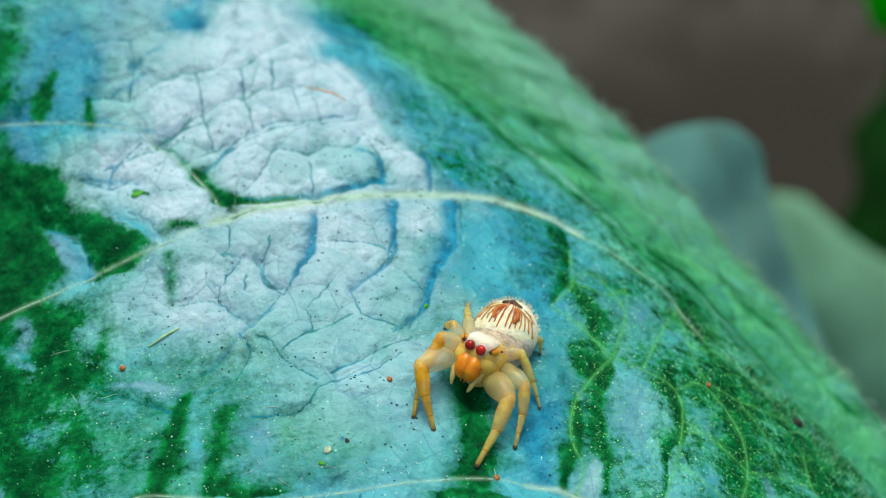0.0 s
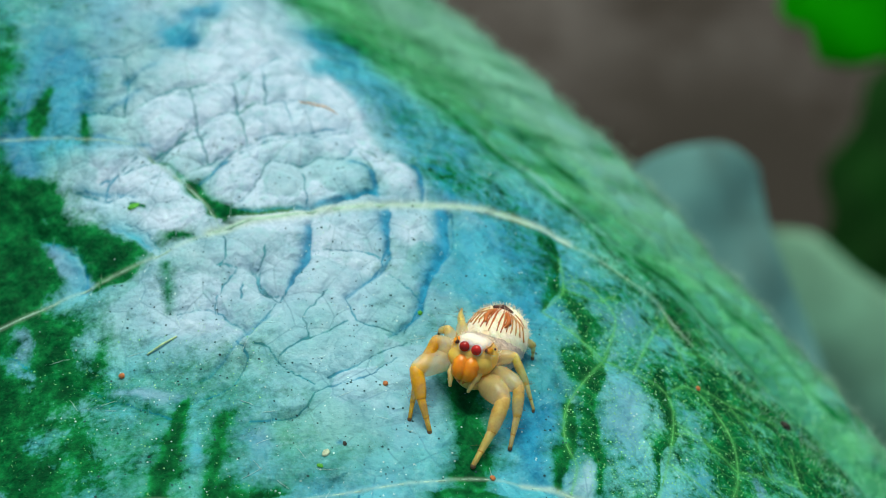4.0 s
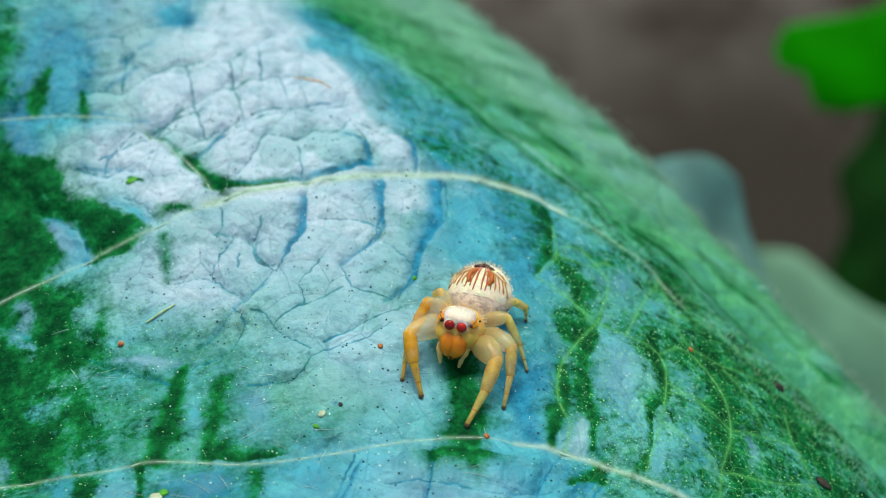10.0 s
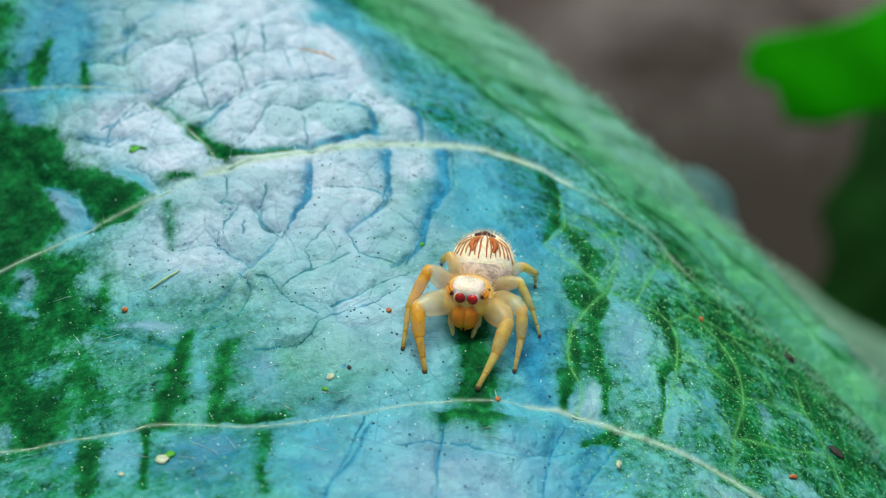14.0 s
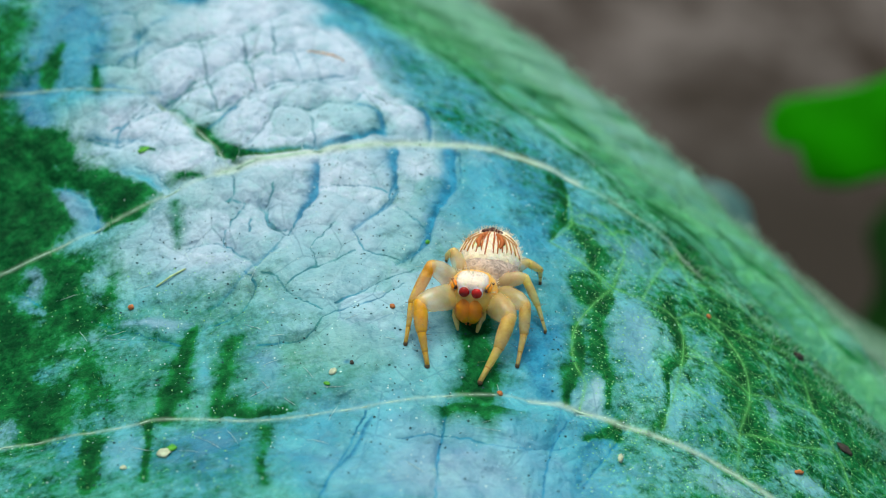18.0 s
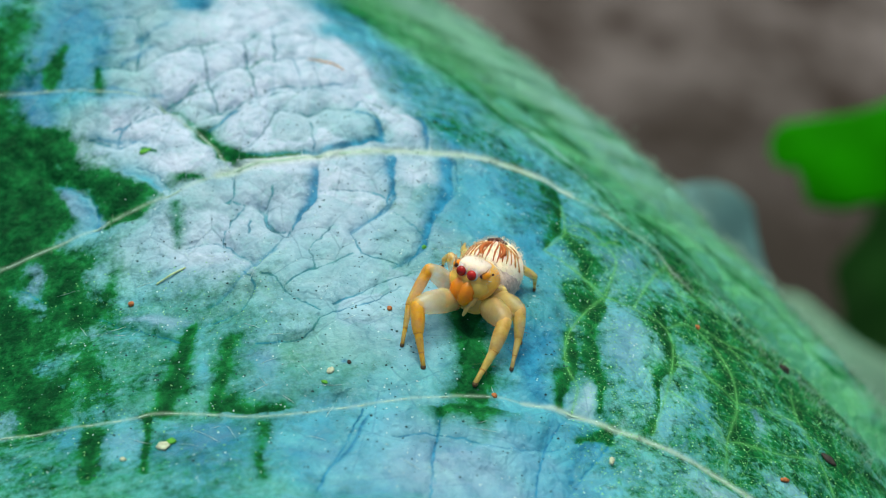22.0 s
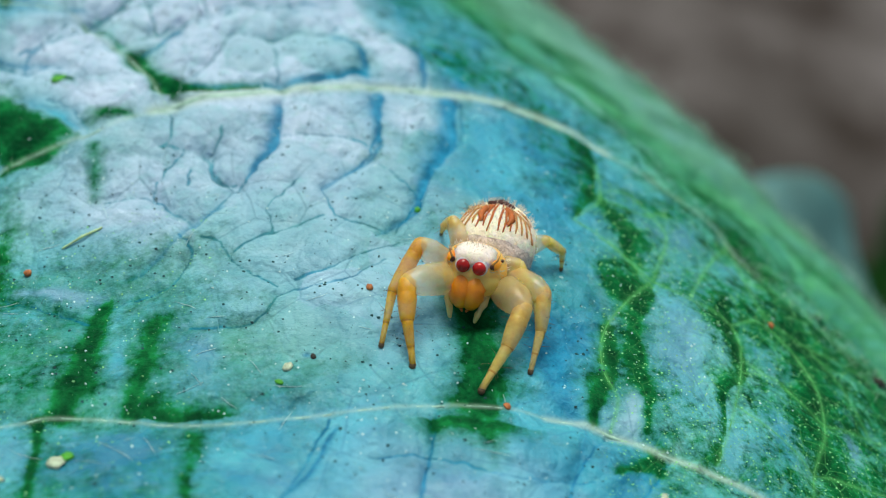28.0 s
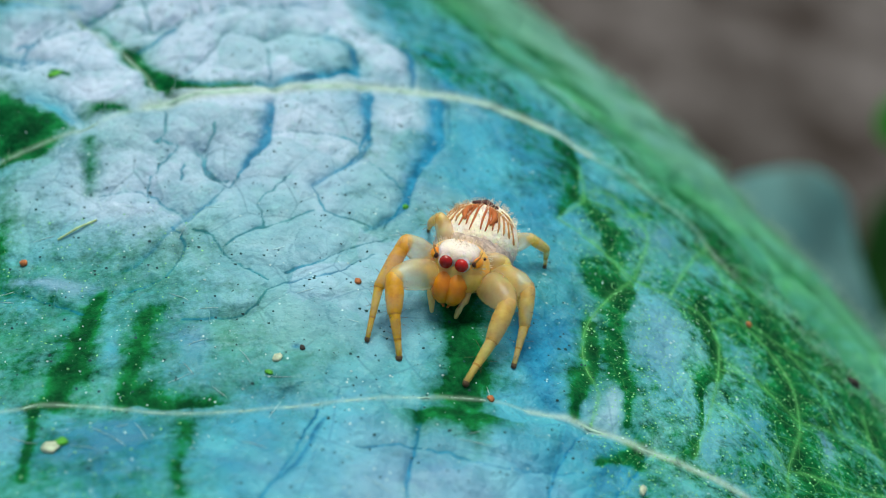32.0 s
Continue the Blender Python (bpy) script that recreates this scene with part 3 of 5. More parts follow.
def dab(x, y, rx, ry, turn, wax_sheen=0.0, hue=0.0, pale=0.0, deep=0.0):
    """A stretch of the skin painted with less or more waxy sheen, or bluer."""
    c, s = math.cos(radians(turn)), math.sin(radians(turn))
    dx, dy = wx - x, wy - y
    g = np.exp(-(((dx * c + dy * s) / rx) ** 2 + ((dy * c - dx * s) / ry) ** 2) ** 1.2)
    global WAX_SHEEN, HUE, PALE, crease
    crease = np.maximum(crease, np.clip(deep * g, 0, 1))
    PALE = PALE + pale * g
    WAX_SHEEN = WAX_SHEEN + 1.3 * wax_sheen * g
    HUE = HUE + hue * g


def stroke(ctrl, left, right, wax_sheen=0.0, hue=0.0, deep=0.0, taper=0.5):
    """A dark, sheeny or deep blue band along a cell's border, its shading put into the colour, with a width of its own
    on either side.
    """
    global WAX_SHEEN, HUE, PALE, crease, relief
    pts = curve_points(ctrl, 0.3)
    px, py = wx * 0.45 + X * 0.55, wy * 0.45 + Y * 0.55
    best, g = np.full(X.shape, 99.0), np.zeros(X.shape)
    reach = 2.2 * max(left, right)
    for i, (p, q) in enumerate(zip(pts, pts[1:])):
        lo, hi = np.minimum(p, q) - reach, np.maximum(p, q) + reach
        k = (px > lo[0]) & (px < hi[0]) & (py > lo[1]) & (py < hi[1])
        e = q - p
        ax, ay = px[k] - p[0], py[k] - p[1]
        t = np.clip((ax * e[0] + ay * e[1]) / (e @ e + 1e-9), 0, 1)
        d = np.hypot(ax - t * e[0], ay - t * e[1])
        w = np.where(e[0] * ay - e[1] * ax > 0, left, right) * (1 - taper * i / len(pts))
        closer = d < best[k]
        g[k] = np.where(closer, np.exp(-(d / w) ** (1.7 if deep else 1.5)), g[k])
        best[k] = np.where(closer, d, best[k])
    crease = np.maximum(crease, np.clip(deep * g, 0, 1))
    WAX_SHEEN = WAX_SHEEN + 1.2 * wax_sheen * g
    HUE = HUE + hue * g
    PALE = PALE * (1 - 0.7 * min(1, abs(wax_sheen) + deep) * g)
    relief = relief - 0.03 * min(1, abs(wax_sheen) + deep) * g


lower_left = 1 / (1 + np.exp((X + 8.5) / 1.2)) / (1 + np.exp((Y - 3.2) / 0.9))
right_side = 1 / (1 + np.exp(-(X - 5.2) / 0.7)) / (1 + np.exp((S - 17) / 0.8)) * np.clip(0.55 + 0.05 * (X - 5), 0, 1)
beyond = 1 / (1 + np.exp(-(S - 17.5) / 0.9))
reach = np.interp(U, (-80, -60, -45, -30, -20, -10, 0, 10, 20, 40), (66, 54, 44.2, 39, 37, 32.5, 27.4, 24.8, 24, 24))
rim = 1 / (1 + np.exp(-(S - 0.55 * reach - 6) / 1.6))
mottle = 0.34 * soft_noise(X, Y, 25, 1.1) + 0.28 * soft_noise(X, Y, 26, 0.5)
# white sky sheen laid on as chalky wax colour, and bluer stretches
dab(-9.5, 14.0, 9.5, 8.5, 0, 0.1, 0.0, 0.75)
dab(-12.5, 19.0, 6.0, 5.0, 0, 0.1, 0.0, 0.55)
dab(-9.0, 6.0, 6.0, 5.0, 0, 0.15, 0.0, 0.5)
dab(-5.0, 1.0, 4.5, 4.0, 0, 0.1, 0.0, 0.3)
dab(-17.5, 13.5, 3.5, 2.0, -20, 0.2, 0.0, 0.5)
dab(-13.5, 5.6, 2.4, 1.8, 20, 0.15, 0.0, 0.25)
dab(-14.8, 12.2, 2.4, 1.4, -40, 0.3, 0.0, 0.6)
dab(-12.5, 25.0, 6.5, 5.0, 0, 0.15, -0.1, 0.7)
dab(-5.0, 16.3, 0.7, 2.2, 30, 0.2, -0.4, 0.6)
dab(-7.0, 20.0, 0.6, 2.4, 22, 0.2, -0.4, 0.5)
dab(0.6, 12.0, 0.9, 1.4, 0, 0.2, -0.3, 0.4)
dab(-2.6, 11.4, 0.7, 1.0, 0, 0.2, -0.3, 0.5)
dab(11.0, -5.6, 1.8, 0.5, -35, 0.3, 0.0, 0.4)
dab(0.0, -8.0, 7.0, 2.8, 0, 0.1, 0.0, 0.34)
dab(1.6, 10.4, 2.6, 3.2, 0, -0.1, 0.9, -0.6, 0.34)
# blue shading right of the spider, put into the colour
dab(3.0, -0.8, 1.1, 2.8, 0, 0.2, 1.0, -0.4, 0.85)
dab(2.6, 9.0, 2.2, 5.0, 0, 0.1, 0.8, -0.5, 0.48)
dab(4.0, -7.0, 3.0, 2.6, 0, 0.1, 0.6, -0.2)
dab(-8.0, -7.5, 8.0, 2.4, 0, 0.1, 0.6, -0.1)
dab(-7.0, 20.5, 3.0, 5.0, 15, 0.0, 0.5)
dab(-12.0, 17.0, 6.0, 6.0, 0, 0.2, -0.3)
dab(4.0, -8.0, 5.0, 3.0, 0, 0.2, 0.3)
dab(0.5, 15.5, 3.4, 1.6, -10, -0.35, 0.3, -0.4, 0.2)
dab(-2.0, 19.0, 4.0, 3.0, -40, -0.3, 0.05, -0.5, 0.1)
dab(-6.4, 24.5, 2.4, 3.4, 0, -0.1, 0.4, -0.5)
dab(-6.6, 24.2, 0.8, 0.9, 0, 0, 0.6, 0, 0.6)
dab(-14.4, 25.6, 0.8, 1.7, -25, 0, 0.9, -0.6, 0.6)
dab(-21.0, 19.0, 1.8, 3.2, 0, 0.0, 0.9, -0.7, 0.25)
dab(-15.6, 23.5, 1.5, 1.0, 0, -0.1, 0.9, -1.0, 0.55)
dab(-7, 26.8, 2.0, 1.6, 0, -0.2, 0.6, -0.9, 0.45)
dab(-7.9, 22.6, 1.2, 1.0, 0, -0.1, 0.5, -0.7, 0.35)
dab(-6.9, 19.6, 0.5, 1.8, 25, 0.2, 0, 0.6)
dab(-7.0, -2.0, 4.0, 2.5, 0, -0.05, -0.3)
dab(-5.4, -2.0, 0.35, 0.3, 0, 0, 0.8, 0, 0.6)
PALE = PALE * (0.75 + 0.5 * val_l) * (1 - lower_left) * (1 - right_side) * (1 - beyond)
# lower left and right reflect less sky, painted as less sheen
WAX_SHEEN = WAX_SHEEN + (0.25 * mottle - 0.45) * lower_left + (0.3 * mottle - 0.66) * right_side
WAX_SHEEN = WAX_SHEEN + beyond * (0.32 * soft_noise(U, S * 0.45, 28, 4.5) + 0.06 * soft_noise(U, S * 0.45, 29, 1.6) - 0.34 + 0.30 * rim)
HUE = HUE - 0.15 * lower_left - 0.5 * right_side - 1.2 * beyond + 0.12 + 0.35 * (val_l - 0.5) + 0.2 * (val_s - 0.5)
PALE = PALE + rim * (0.06 + 0.22 / (1 + np.exp((U + 3) / 3))) + 0.06 * beyond * np.exp(-((S - 22.5) / 1.0) ** 2)
GREEN = np.clip(0.6 * lower_left + 0.35 * right_side + beyond, 0, 1)
dab(4.8, 19.2, 0.3, 5.0, 48, 0.3, 0, 0.28)
dab(14.2, 12.2, 0.3, 3.5, 50, 0.3, 0, 0.2)
# shadows along the crest below the vein, painted as dark green bands
stroke([(-2.0, 24.5), (2.0, 20.5), (6.0, 17.2), (10.0, 14.2)], 0.8, 0.6, -0.4, 0, 0, 0.2)
stroke([(10.0, 15.6), (13.0, 13.8), (16.0, 11.5)], 0.8, 0.4, -0.6)
stroke([(14.5, 17.0), (18.5, 13.5), (21.5, 11.0)], 1.0, 0.6, -0.5)
stroke([(4.0, 25.0), (7.5, 22.0)], 1.0, 0.8, -0.45)
for x, y in ((-3.3, 14.2), (-4.2, 15.6), (-5.2, 17.2), (-6.3, 19.2), (-7.2, 21.4)):
    dab(x, y, 0.55, 1.3, 30, 0.5, -0.3, 0.6)
# dark side: missing sky sheen painted as green skin
dab(-21.6, 10.6, 2.0, 3.0, 0, -1.3)
dab(-22.8, 13.2, 2.2, 1.3, 0, -1.1)
dab(-21.6, 8.0, 2.8, 1.2, 20, -1.2)
dab(-25.5, 12.0, 4.0, 6.0, 0, -1.0)
dab(-23.0, 9.5, 3.0, 5.0, 0, -0.5)
dab(-18.6, 10.6, 1.6, 1.2, -40, -0.5)
dab(-19.3, -3.0, 1.4, 1.6, 0, -0.5)
dab(-20.6, 2.0, 2.4, 5.5, 0, -0.5)
dab(-17.2, 2.6, 1.6, 2.0, 30, -0.3)
dab(-24.8, 20.5, 1.1, 5.0, 0, -0.7)
dab(-23.5, 3.0, 2.4, 5.0, 0, -0.9)
dab(-23.0, -5.0, 2.6, 4.0, 0, -0.5)
dab(-19.3, 9.2, 0.6, 1.3, 40, 1.1, 0.4, 0.3)
stroke([(-20.9, 11.4), (-19.6, 10.6), (-18.8, 9.6), (-18.2, 8.0)], 0.2, 0.8, 1.0, 0.3, 0, 0.2)
stroke([(-17.2, 10.9), (-16.2, 10.5), (-15.2, 9.7)], 0.5, 0.15, 0.9, 0.4, 0, 0.2)
stroke([(-22.6, 16.9), (-22.4, 15.6), (-21.6, 14.8)], 0.6, 0.6, 0.9, 0.7, 0, 0.2)
dab(-23.4, 19.5, 0.9, 1.8, 0, -0.2)
stroke([(-22.6, 13.2), (-21.4, 12.8), (-20.4, 12.2)], 0.45, 0.15, 0.7, 0.3, 0, 0.3)
stroke([(-20.4, 9.6), (-19.8, 8.6), (-19.9, 7.6)], 0.2, 0.35, 0.5, 0.3, 0, 0.3)
stroke([(-21.6, 4.6), (-20.6, 3.4), (-19.6, 3.0)], 0.4, 0.3, 0.6, 0.3, 0, 0.3)
stroke([(-20.2, -0.6), (-18.9, -1.0), (-17.6, -0.6)], 0.4, 0.4, 0.5, 0.3, 0, 0.3)
dab(-21.2, 21.2, 1.2, 3.0, 0, 0.5, 0.3)
dab(-21.9, 18.2, 0.35, 1.0, 0, -0.9)
dab(-17.0, 8.6, 1.0, 0.7, 0, -0.7)
dab(-15.7, 9.5, 2.0, 0.9, 25, -0.6)
dab(-14.0, 10.5, 1.2, 0.4, 25, -0.3)
dab(-18.2, 5.6, 1.4, 0.9, 20, -0.6)
dab(-16.4, 4.6, 0.5, 1.6, 0, -0.5)
# patches of painted sheen left between the dark stretches
for x, y, rx, ry, b, h, pale in ((7.9, 1.6, 1.3, 2.8, 0.75, 0.6, 0.22), (5.5, -2.6, 0.5, 0.8, 0.7, 0.2, 0.5), (9.3, -2.6, 0.9, 1.6, 0.7, 0.7, 0.1), (8.0, 8.5, 0.9, 1.5, 0.5, 0.6, 0.1), (14.4, -0.3, 0.5, 1.2, 0.5, 0.6, 0.2),
                                 (10.1, 7.8, 0.8, 1.0, 0.3, 0.4, 0), (15.5, -4.3, 1.2, 0.6, 0.5, 0.3, 0.2), (12.0, -6.3, 2.4, 0.7, 0.4, 0.2, 0.3), (11.3, 2.6, 0.7, 1.2, 0.35, 0.5, 0), (11.4, -1.5, 0.8, 1.4, 0.45, 0.7, 0)):
    dab(x, y, rx, ry, 0, b, h, pale)
for x, y, rx, ry, b, h, pale in ((-19.7, -3.9, 0.8, 1.2, 0.8, 0.8, 0.25), (-20.8, 4.9, 0.6, 1.2, 0.9, 0.7, 0.3), (-19.9, 2.9, 0.6, 0.9, 0.6, 0.7, 0.2), (-17.9, 0.8, 0.7, 0.7, 0.5, 0.6, 0.2), (-14.2, 1.1, 1.5, 0.4, 0.5, 0.5, 0.35),
                                 (-12.0, -3.0, 0.5, 1.0, 0.25, 0.6, 0.0), (-14.7, -6.8, 0.7, 1.4, 0.4, 0.9, 0.1), (-11.5, -6.8, 1.2, 1.6, 0.4, 0.9, 0.05), (-9.2, -2.0, 0.9, 1.6, 0.4, 0.6, 0.1), (-17.3, -6.0, 0.5, 1.0, 0.3, 0.8, 0)):
    dab(x, y, rx, ry, 0, b, h, pale)
# shade on one side of the cells' borders, painted as deep blue strokes
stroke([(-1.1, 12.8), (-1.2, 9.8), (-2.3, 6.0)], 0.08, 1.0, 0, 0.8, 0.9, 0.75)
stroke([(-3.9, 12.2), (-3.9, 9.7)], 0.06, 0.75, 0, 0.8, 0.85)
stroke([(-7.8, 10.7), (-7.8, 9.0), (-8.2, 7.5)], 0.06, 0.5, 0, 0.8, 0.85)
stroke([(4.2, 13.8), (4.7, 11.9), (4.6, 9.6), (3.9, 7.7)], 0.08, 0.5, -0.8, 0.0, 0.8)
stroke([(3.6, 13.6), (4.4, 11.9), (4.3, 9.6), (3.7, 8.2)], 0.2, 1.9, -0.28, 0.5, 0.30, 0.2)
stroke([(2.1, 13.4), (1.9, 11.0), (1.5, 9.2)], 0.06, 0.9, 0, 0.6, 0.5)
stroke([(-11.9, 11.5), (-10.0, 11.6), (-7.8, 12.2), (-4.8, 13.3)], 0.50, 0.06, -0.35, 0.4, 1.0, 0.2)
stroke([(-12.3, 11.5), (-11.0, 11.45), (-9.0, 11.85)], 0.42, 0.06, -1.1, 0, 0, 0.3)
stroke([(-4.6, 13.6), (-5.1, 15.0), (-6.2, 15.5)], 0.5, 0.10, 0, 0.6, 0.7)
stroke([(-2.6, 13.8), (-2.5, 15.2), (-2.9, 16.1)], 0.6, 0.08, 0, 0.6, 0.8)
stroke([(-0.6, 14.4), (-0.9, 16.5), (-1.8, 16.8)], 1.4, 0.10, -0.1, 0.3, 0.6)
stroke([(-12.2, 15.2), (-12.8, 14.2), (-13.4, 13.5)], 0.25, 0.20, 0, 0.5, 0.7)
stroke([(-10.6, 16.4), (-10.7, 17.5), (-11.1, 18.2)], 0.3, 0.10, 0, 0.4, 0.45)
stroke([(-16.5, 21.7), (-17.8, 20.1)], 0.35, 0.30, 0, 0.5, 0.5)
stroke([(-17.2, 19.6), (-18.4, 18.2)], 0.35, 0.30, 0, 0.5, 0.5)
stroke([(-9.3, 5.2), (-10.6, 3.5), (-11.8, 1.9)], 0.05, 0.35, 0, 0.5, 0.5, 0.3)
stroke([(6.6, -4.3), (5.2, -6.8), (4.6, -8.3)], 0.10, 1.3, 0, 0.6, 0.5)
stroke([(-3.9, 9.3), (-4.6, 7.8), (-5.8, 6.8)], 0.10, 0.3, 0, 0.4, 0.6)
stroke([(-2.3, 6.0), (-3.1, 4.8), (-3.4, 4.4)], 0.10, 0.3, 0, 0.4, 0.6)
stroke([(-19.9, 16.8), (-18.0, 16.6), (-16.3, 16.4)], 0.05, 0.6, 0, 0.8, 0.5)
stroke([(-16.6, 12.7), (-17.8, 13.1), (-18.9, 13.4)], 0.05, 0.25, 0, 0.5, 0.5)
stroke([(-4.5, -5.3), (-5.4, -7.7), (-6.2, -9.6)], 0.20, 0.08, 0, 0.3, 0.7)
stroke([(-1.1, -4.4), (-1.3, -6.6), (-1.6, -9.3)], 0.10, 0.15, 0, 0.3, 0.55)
dab(5.5, 4.2, 0.55, 1.6, 0, -0.75)
dab(5.7, 0.3, 0.8, 1.5, 0, -0.6)
dab(6.1, 7.8, 0.8, 1.0, 20, -0.6)
dab(9.3, 3.3, 0.35, 1.2, 0, -0.6)
dab(11.7, 5.3, 0.9, 1.6, 0, -0.3)
dab(14.2, 0.9, 1.4, 1.4, 0, -0.3)
dab(6.2, -5.1, 0.55, 0.45, 0, -1.0)
dab(-16.8, 9.6, 1.6, 0.8, 20, -0.3, 0, -0.5)
# green bands where the puckered skin tilts from the sky, put in the colour
stroke([(-12.5, 0.5), (-13.0, -2.1), (-13.1, -4.6)], 0.30, 0.26, -1.3, 0, 0, -0.3)
stroke([(-10.6, -0.4), (-10.8, -2.6), (-11.0, -4.6)], 0.30, 0.26, -0.8, 0, 0, 0)
stroke([(-16.1, -5.9), (-15.8, -9.0)], 0.6, 0.5, -1.1)
stroke([(-13.9, -5.0), (-13.7, -9.2)], 0.25, 0.22, -0.9)
stroke([(-8.9, -5.7), (-8.5, -9.7)], 0.4, 0.5, -0.65)
stroke([(-10.6, -4.8), (-9.3, -4.9), (-7.9, -4.7)], 0.6, 0.05, -0.85, 0, 0, 0.2)
stroke([(-20.8, 1.5), (-19.9, -2.2), (-18.6, -5.0)], 0.8, 0.6, -1.0, 0, 0, 0)
stroke([(-19.8, 6.3), (-19.4, 3.2)], 0.6, 0.6, -1.1, 0, 0, 0)
stroke([(-18.7, 5.1), (-18.0, 1.5), (-16.4, -2.9)], 0.5, 0.5, -0.55, 0, 0, 0)
stroke([(-16.1, 15.6), (-14.4, 14.2), (-12.3, 11.6)], 0.14, 0.2, -0.9, 0, 0, -1.0)
stroke([(-13.6, 13.4), (-12.9, 12.5), (-12.1, 11.5)], 0.62, 0.1, -1.2, 0, 0, -0.2)
stroke([(-21.8, 19.9), (-22.0, 18.4), (-21.9, 17.2)], 0.22, 0.25, -1.1, 0, 0, -1.2)
stroke([(-19.5, 17.8), (-19.4, 16.7)], 0.22, 0.22, -0.9, 0, 0, -0.9)
stroke([(-16.7, 12.3), (-16.1, 12.2)], 0.17, 0.17, -1.4)
stroke([(-20.3, 12.1), (-19.1, 10.8), (-18.4, 10.2)], 0.6, 0.05, -0.9)
stroke([(-18.4, 10.2), (-17.2, 8.9), (-17.7, 7.8)], 0.9, 0.05, -0.9)
stroke([(-17.2, 9.9), (-16.2, 8.6)], 0.3, 0.6, -0.8)
stroke([(-14.8, 10.8), (-13.4, 10.3)], 0.3, 0.4, -0.6)
stroke([(-14.3, 8.6), (-13.9, 6.2)], 0.4, 0.4, -0.75, 0, 0, 0)
stroke([(4.7, 1.7), (4.7, -0.5), (4.4, -3.0)], 0.2, 0.4, -1.2, 0, 0, 0.2)
stroke([(6.7, 4.5), (6.0, 1.7), (6.1, -1.2)], 0.2, 1.0, -0.75)
stroke([(5.0, 9.3), (5.7, 6.4)], 0.5, 0.5, -0.8)
stroke([(10.0, 5.0), (10.1, 1.7), (9.4, -0.5), (8.7, -3.4)], 0.05, 0.55, -1.0, 0, 0, 0.2)
stroke([(6.3, -1.5), (6.2, -3.1)], 0.2, 0.3, -0.9)
stroke([(6.6, -4.4), (5.9, -5.1), (5.2, -5.7)], 0.2, 0.4, -1.2)
stroke([(11.4, 11.8), (12.4, 8.0), (15.0, 6.0)], 0.8, 0.8, -0.4)
stroke([(13.5, 4.9), (12.8, 0.7), (13.6, -2.7)], 1.0, 1.0, -0.5)
stroke([(16.3, 5.6), (17.4, 2.7), (19.0, -0.8)], 1.4, 1.2, -0.5)
# the spider's shadow and reflection, painted dark green between its front legs
stroke([(-0.2, 1.8), (0.2, -1.0), (0.3, -3.2)], 0.9, 0.95, -1.25, 0, 0, 0)
stroke([(-0.9, -4.4), (0.3, -4.2), (1.4, -4.3)], 0.1, 0.9, -0.8, 0, 0, 0)
stroke([(0.5, -4.4), (0.5, -6.6)], 0.7, 0.6, -0.5)
WAX_SHEEN = np.maximum(WAX_SHEEN - 0.25 * crease, -0.5)
Z = dome(X, Y) + relief - 0.02 * crease + 0.03 * vein
Z = Z - Z[np.argmin(np.abs(Y[:, GX // 2])), GX // 2]


def ground(x, y):
    """Height of the blade's skin at a place (mm)."""
    i = int(np.argmin(np.abs(gx - x)))
    j = int(np.argmin(np.abs(Y[:, i] - y)))
    return float(Z[j, i])


def slope_turn(x, y):
    """The turn that lays a thing on the blade."""
    nrm = Vector((-(ground(x + 0.5, y) - ground(x - 0.5, y)), -(ground(x, y + 0.5) - ground(x, y - 0.5)), 1)).normalized()
    return nrm.to_track_quat("Z", "Y").to_matrix().to_4x4()


def grid_mesh(name, x, y, z, mat, attrs=(), thick=0.25):
    """A sheet with an under side, from height rows (mm)."""
    ny, nx = x.shape
    top = np.stack((x, y, z), -1).reshape(-1, 3) * MM
    low = top - np.array((0, 0, thick * MM))
    idx = np.arange(ny * nx).reshape(ny, nx)
    quads = np.stack((idx[:-1, :-1], idx[:-1, 1:], idx[1:, 1:], idx[1:, :-1]), -1).reshape(-1, 4)
    rim = np.concatenate((idx[0, :], idx[1:, -1], idx[-1, -2::-1], idx[-2:0:-1, 0]))
    nxt = np.roll(rim, -1)
    n = ny * nx
    side = np.stack((rim, rim + n, nxt + n, nxt), -1)
    faces = np.concatenate((quads, quads[:, ::-1] + n, side))
    me = bpy.data.meshes.new(name)
    me.vertices.add(2 * n)
    me.vertices.foreach_set("co", np.concatenate((top, low)).astype(np.float32).ravel())
    me.loops.add(faces.size)
    me.loops.foreach_set("vertex_index", faces.astype(np.int32).ravel())
    me.polygons.add(len(faces))
    me.polygons.foreach_set("loop_start", np.arange(0, faces.size, 4, dtype=np.int32))
    me.polygons.foreach_set("use_smooth", np.ones(len(faces), bool))
    me.update(calc_edges=True)
    me.validate()
    for key, val in attrs:
        a = me.attributes.new(key, "FLOAT", "POINT")
        a.data.foreach_set("value", np.concatenate((val.ravel(), val.ravel())).astype(np.float32))
    me.materials.append(MAT[mat])
    return me


leaf = root("leaf", pose(0, 0, 0), "large domed green leaf with blue-grey waxy sheen and pale veins", "leaf")
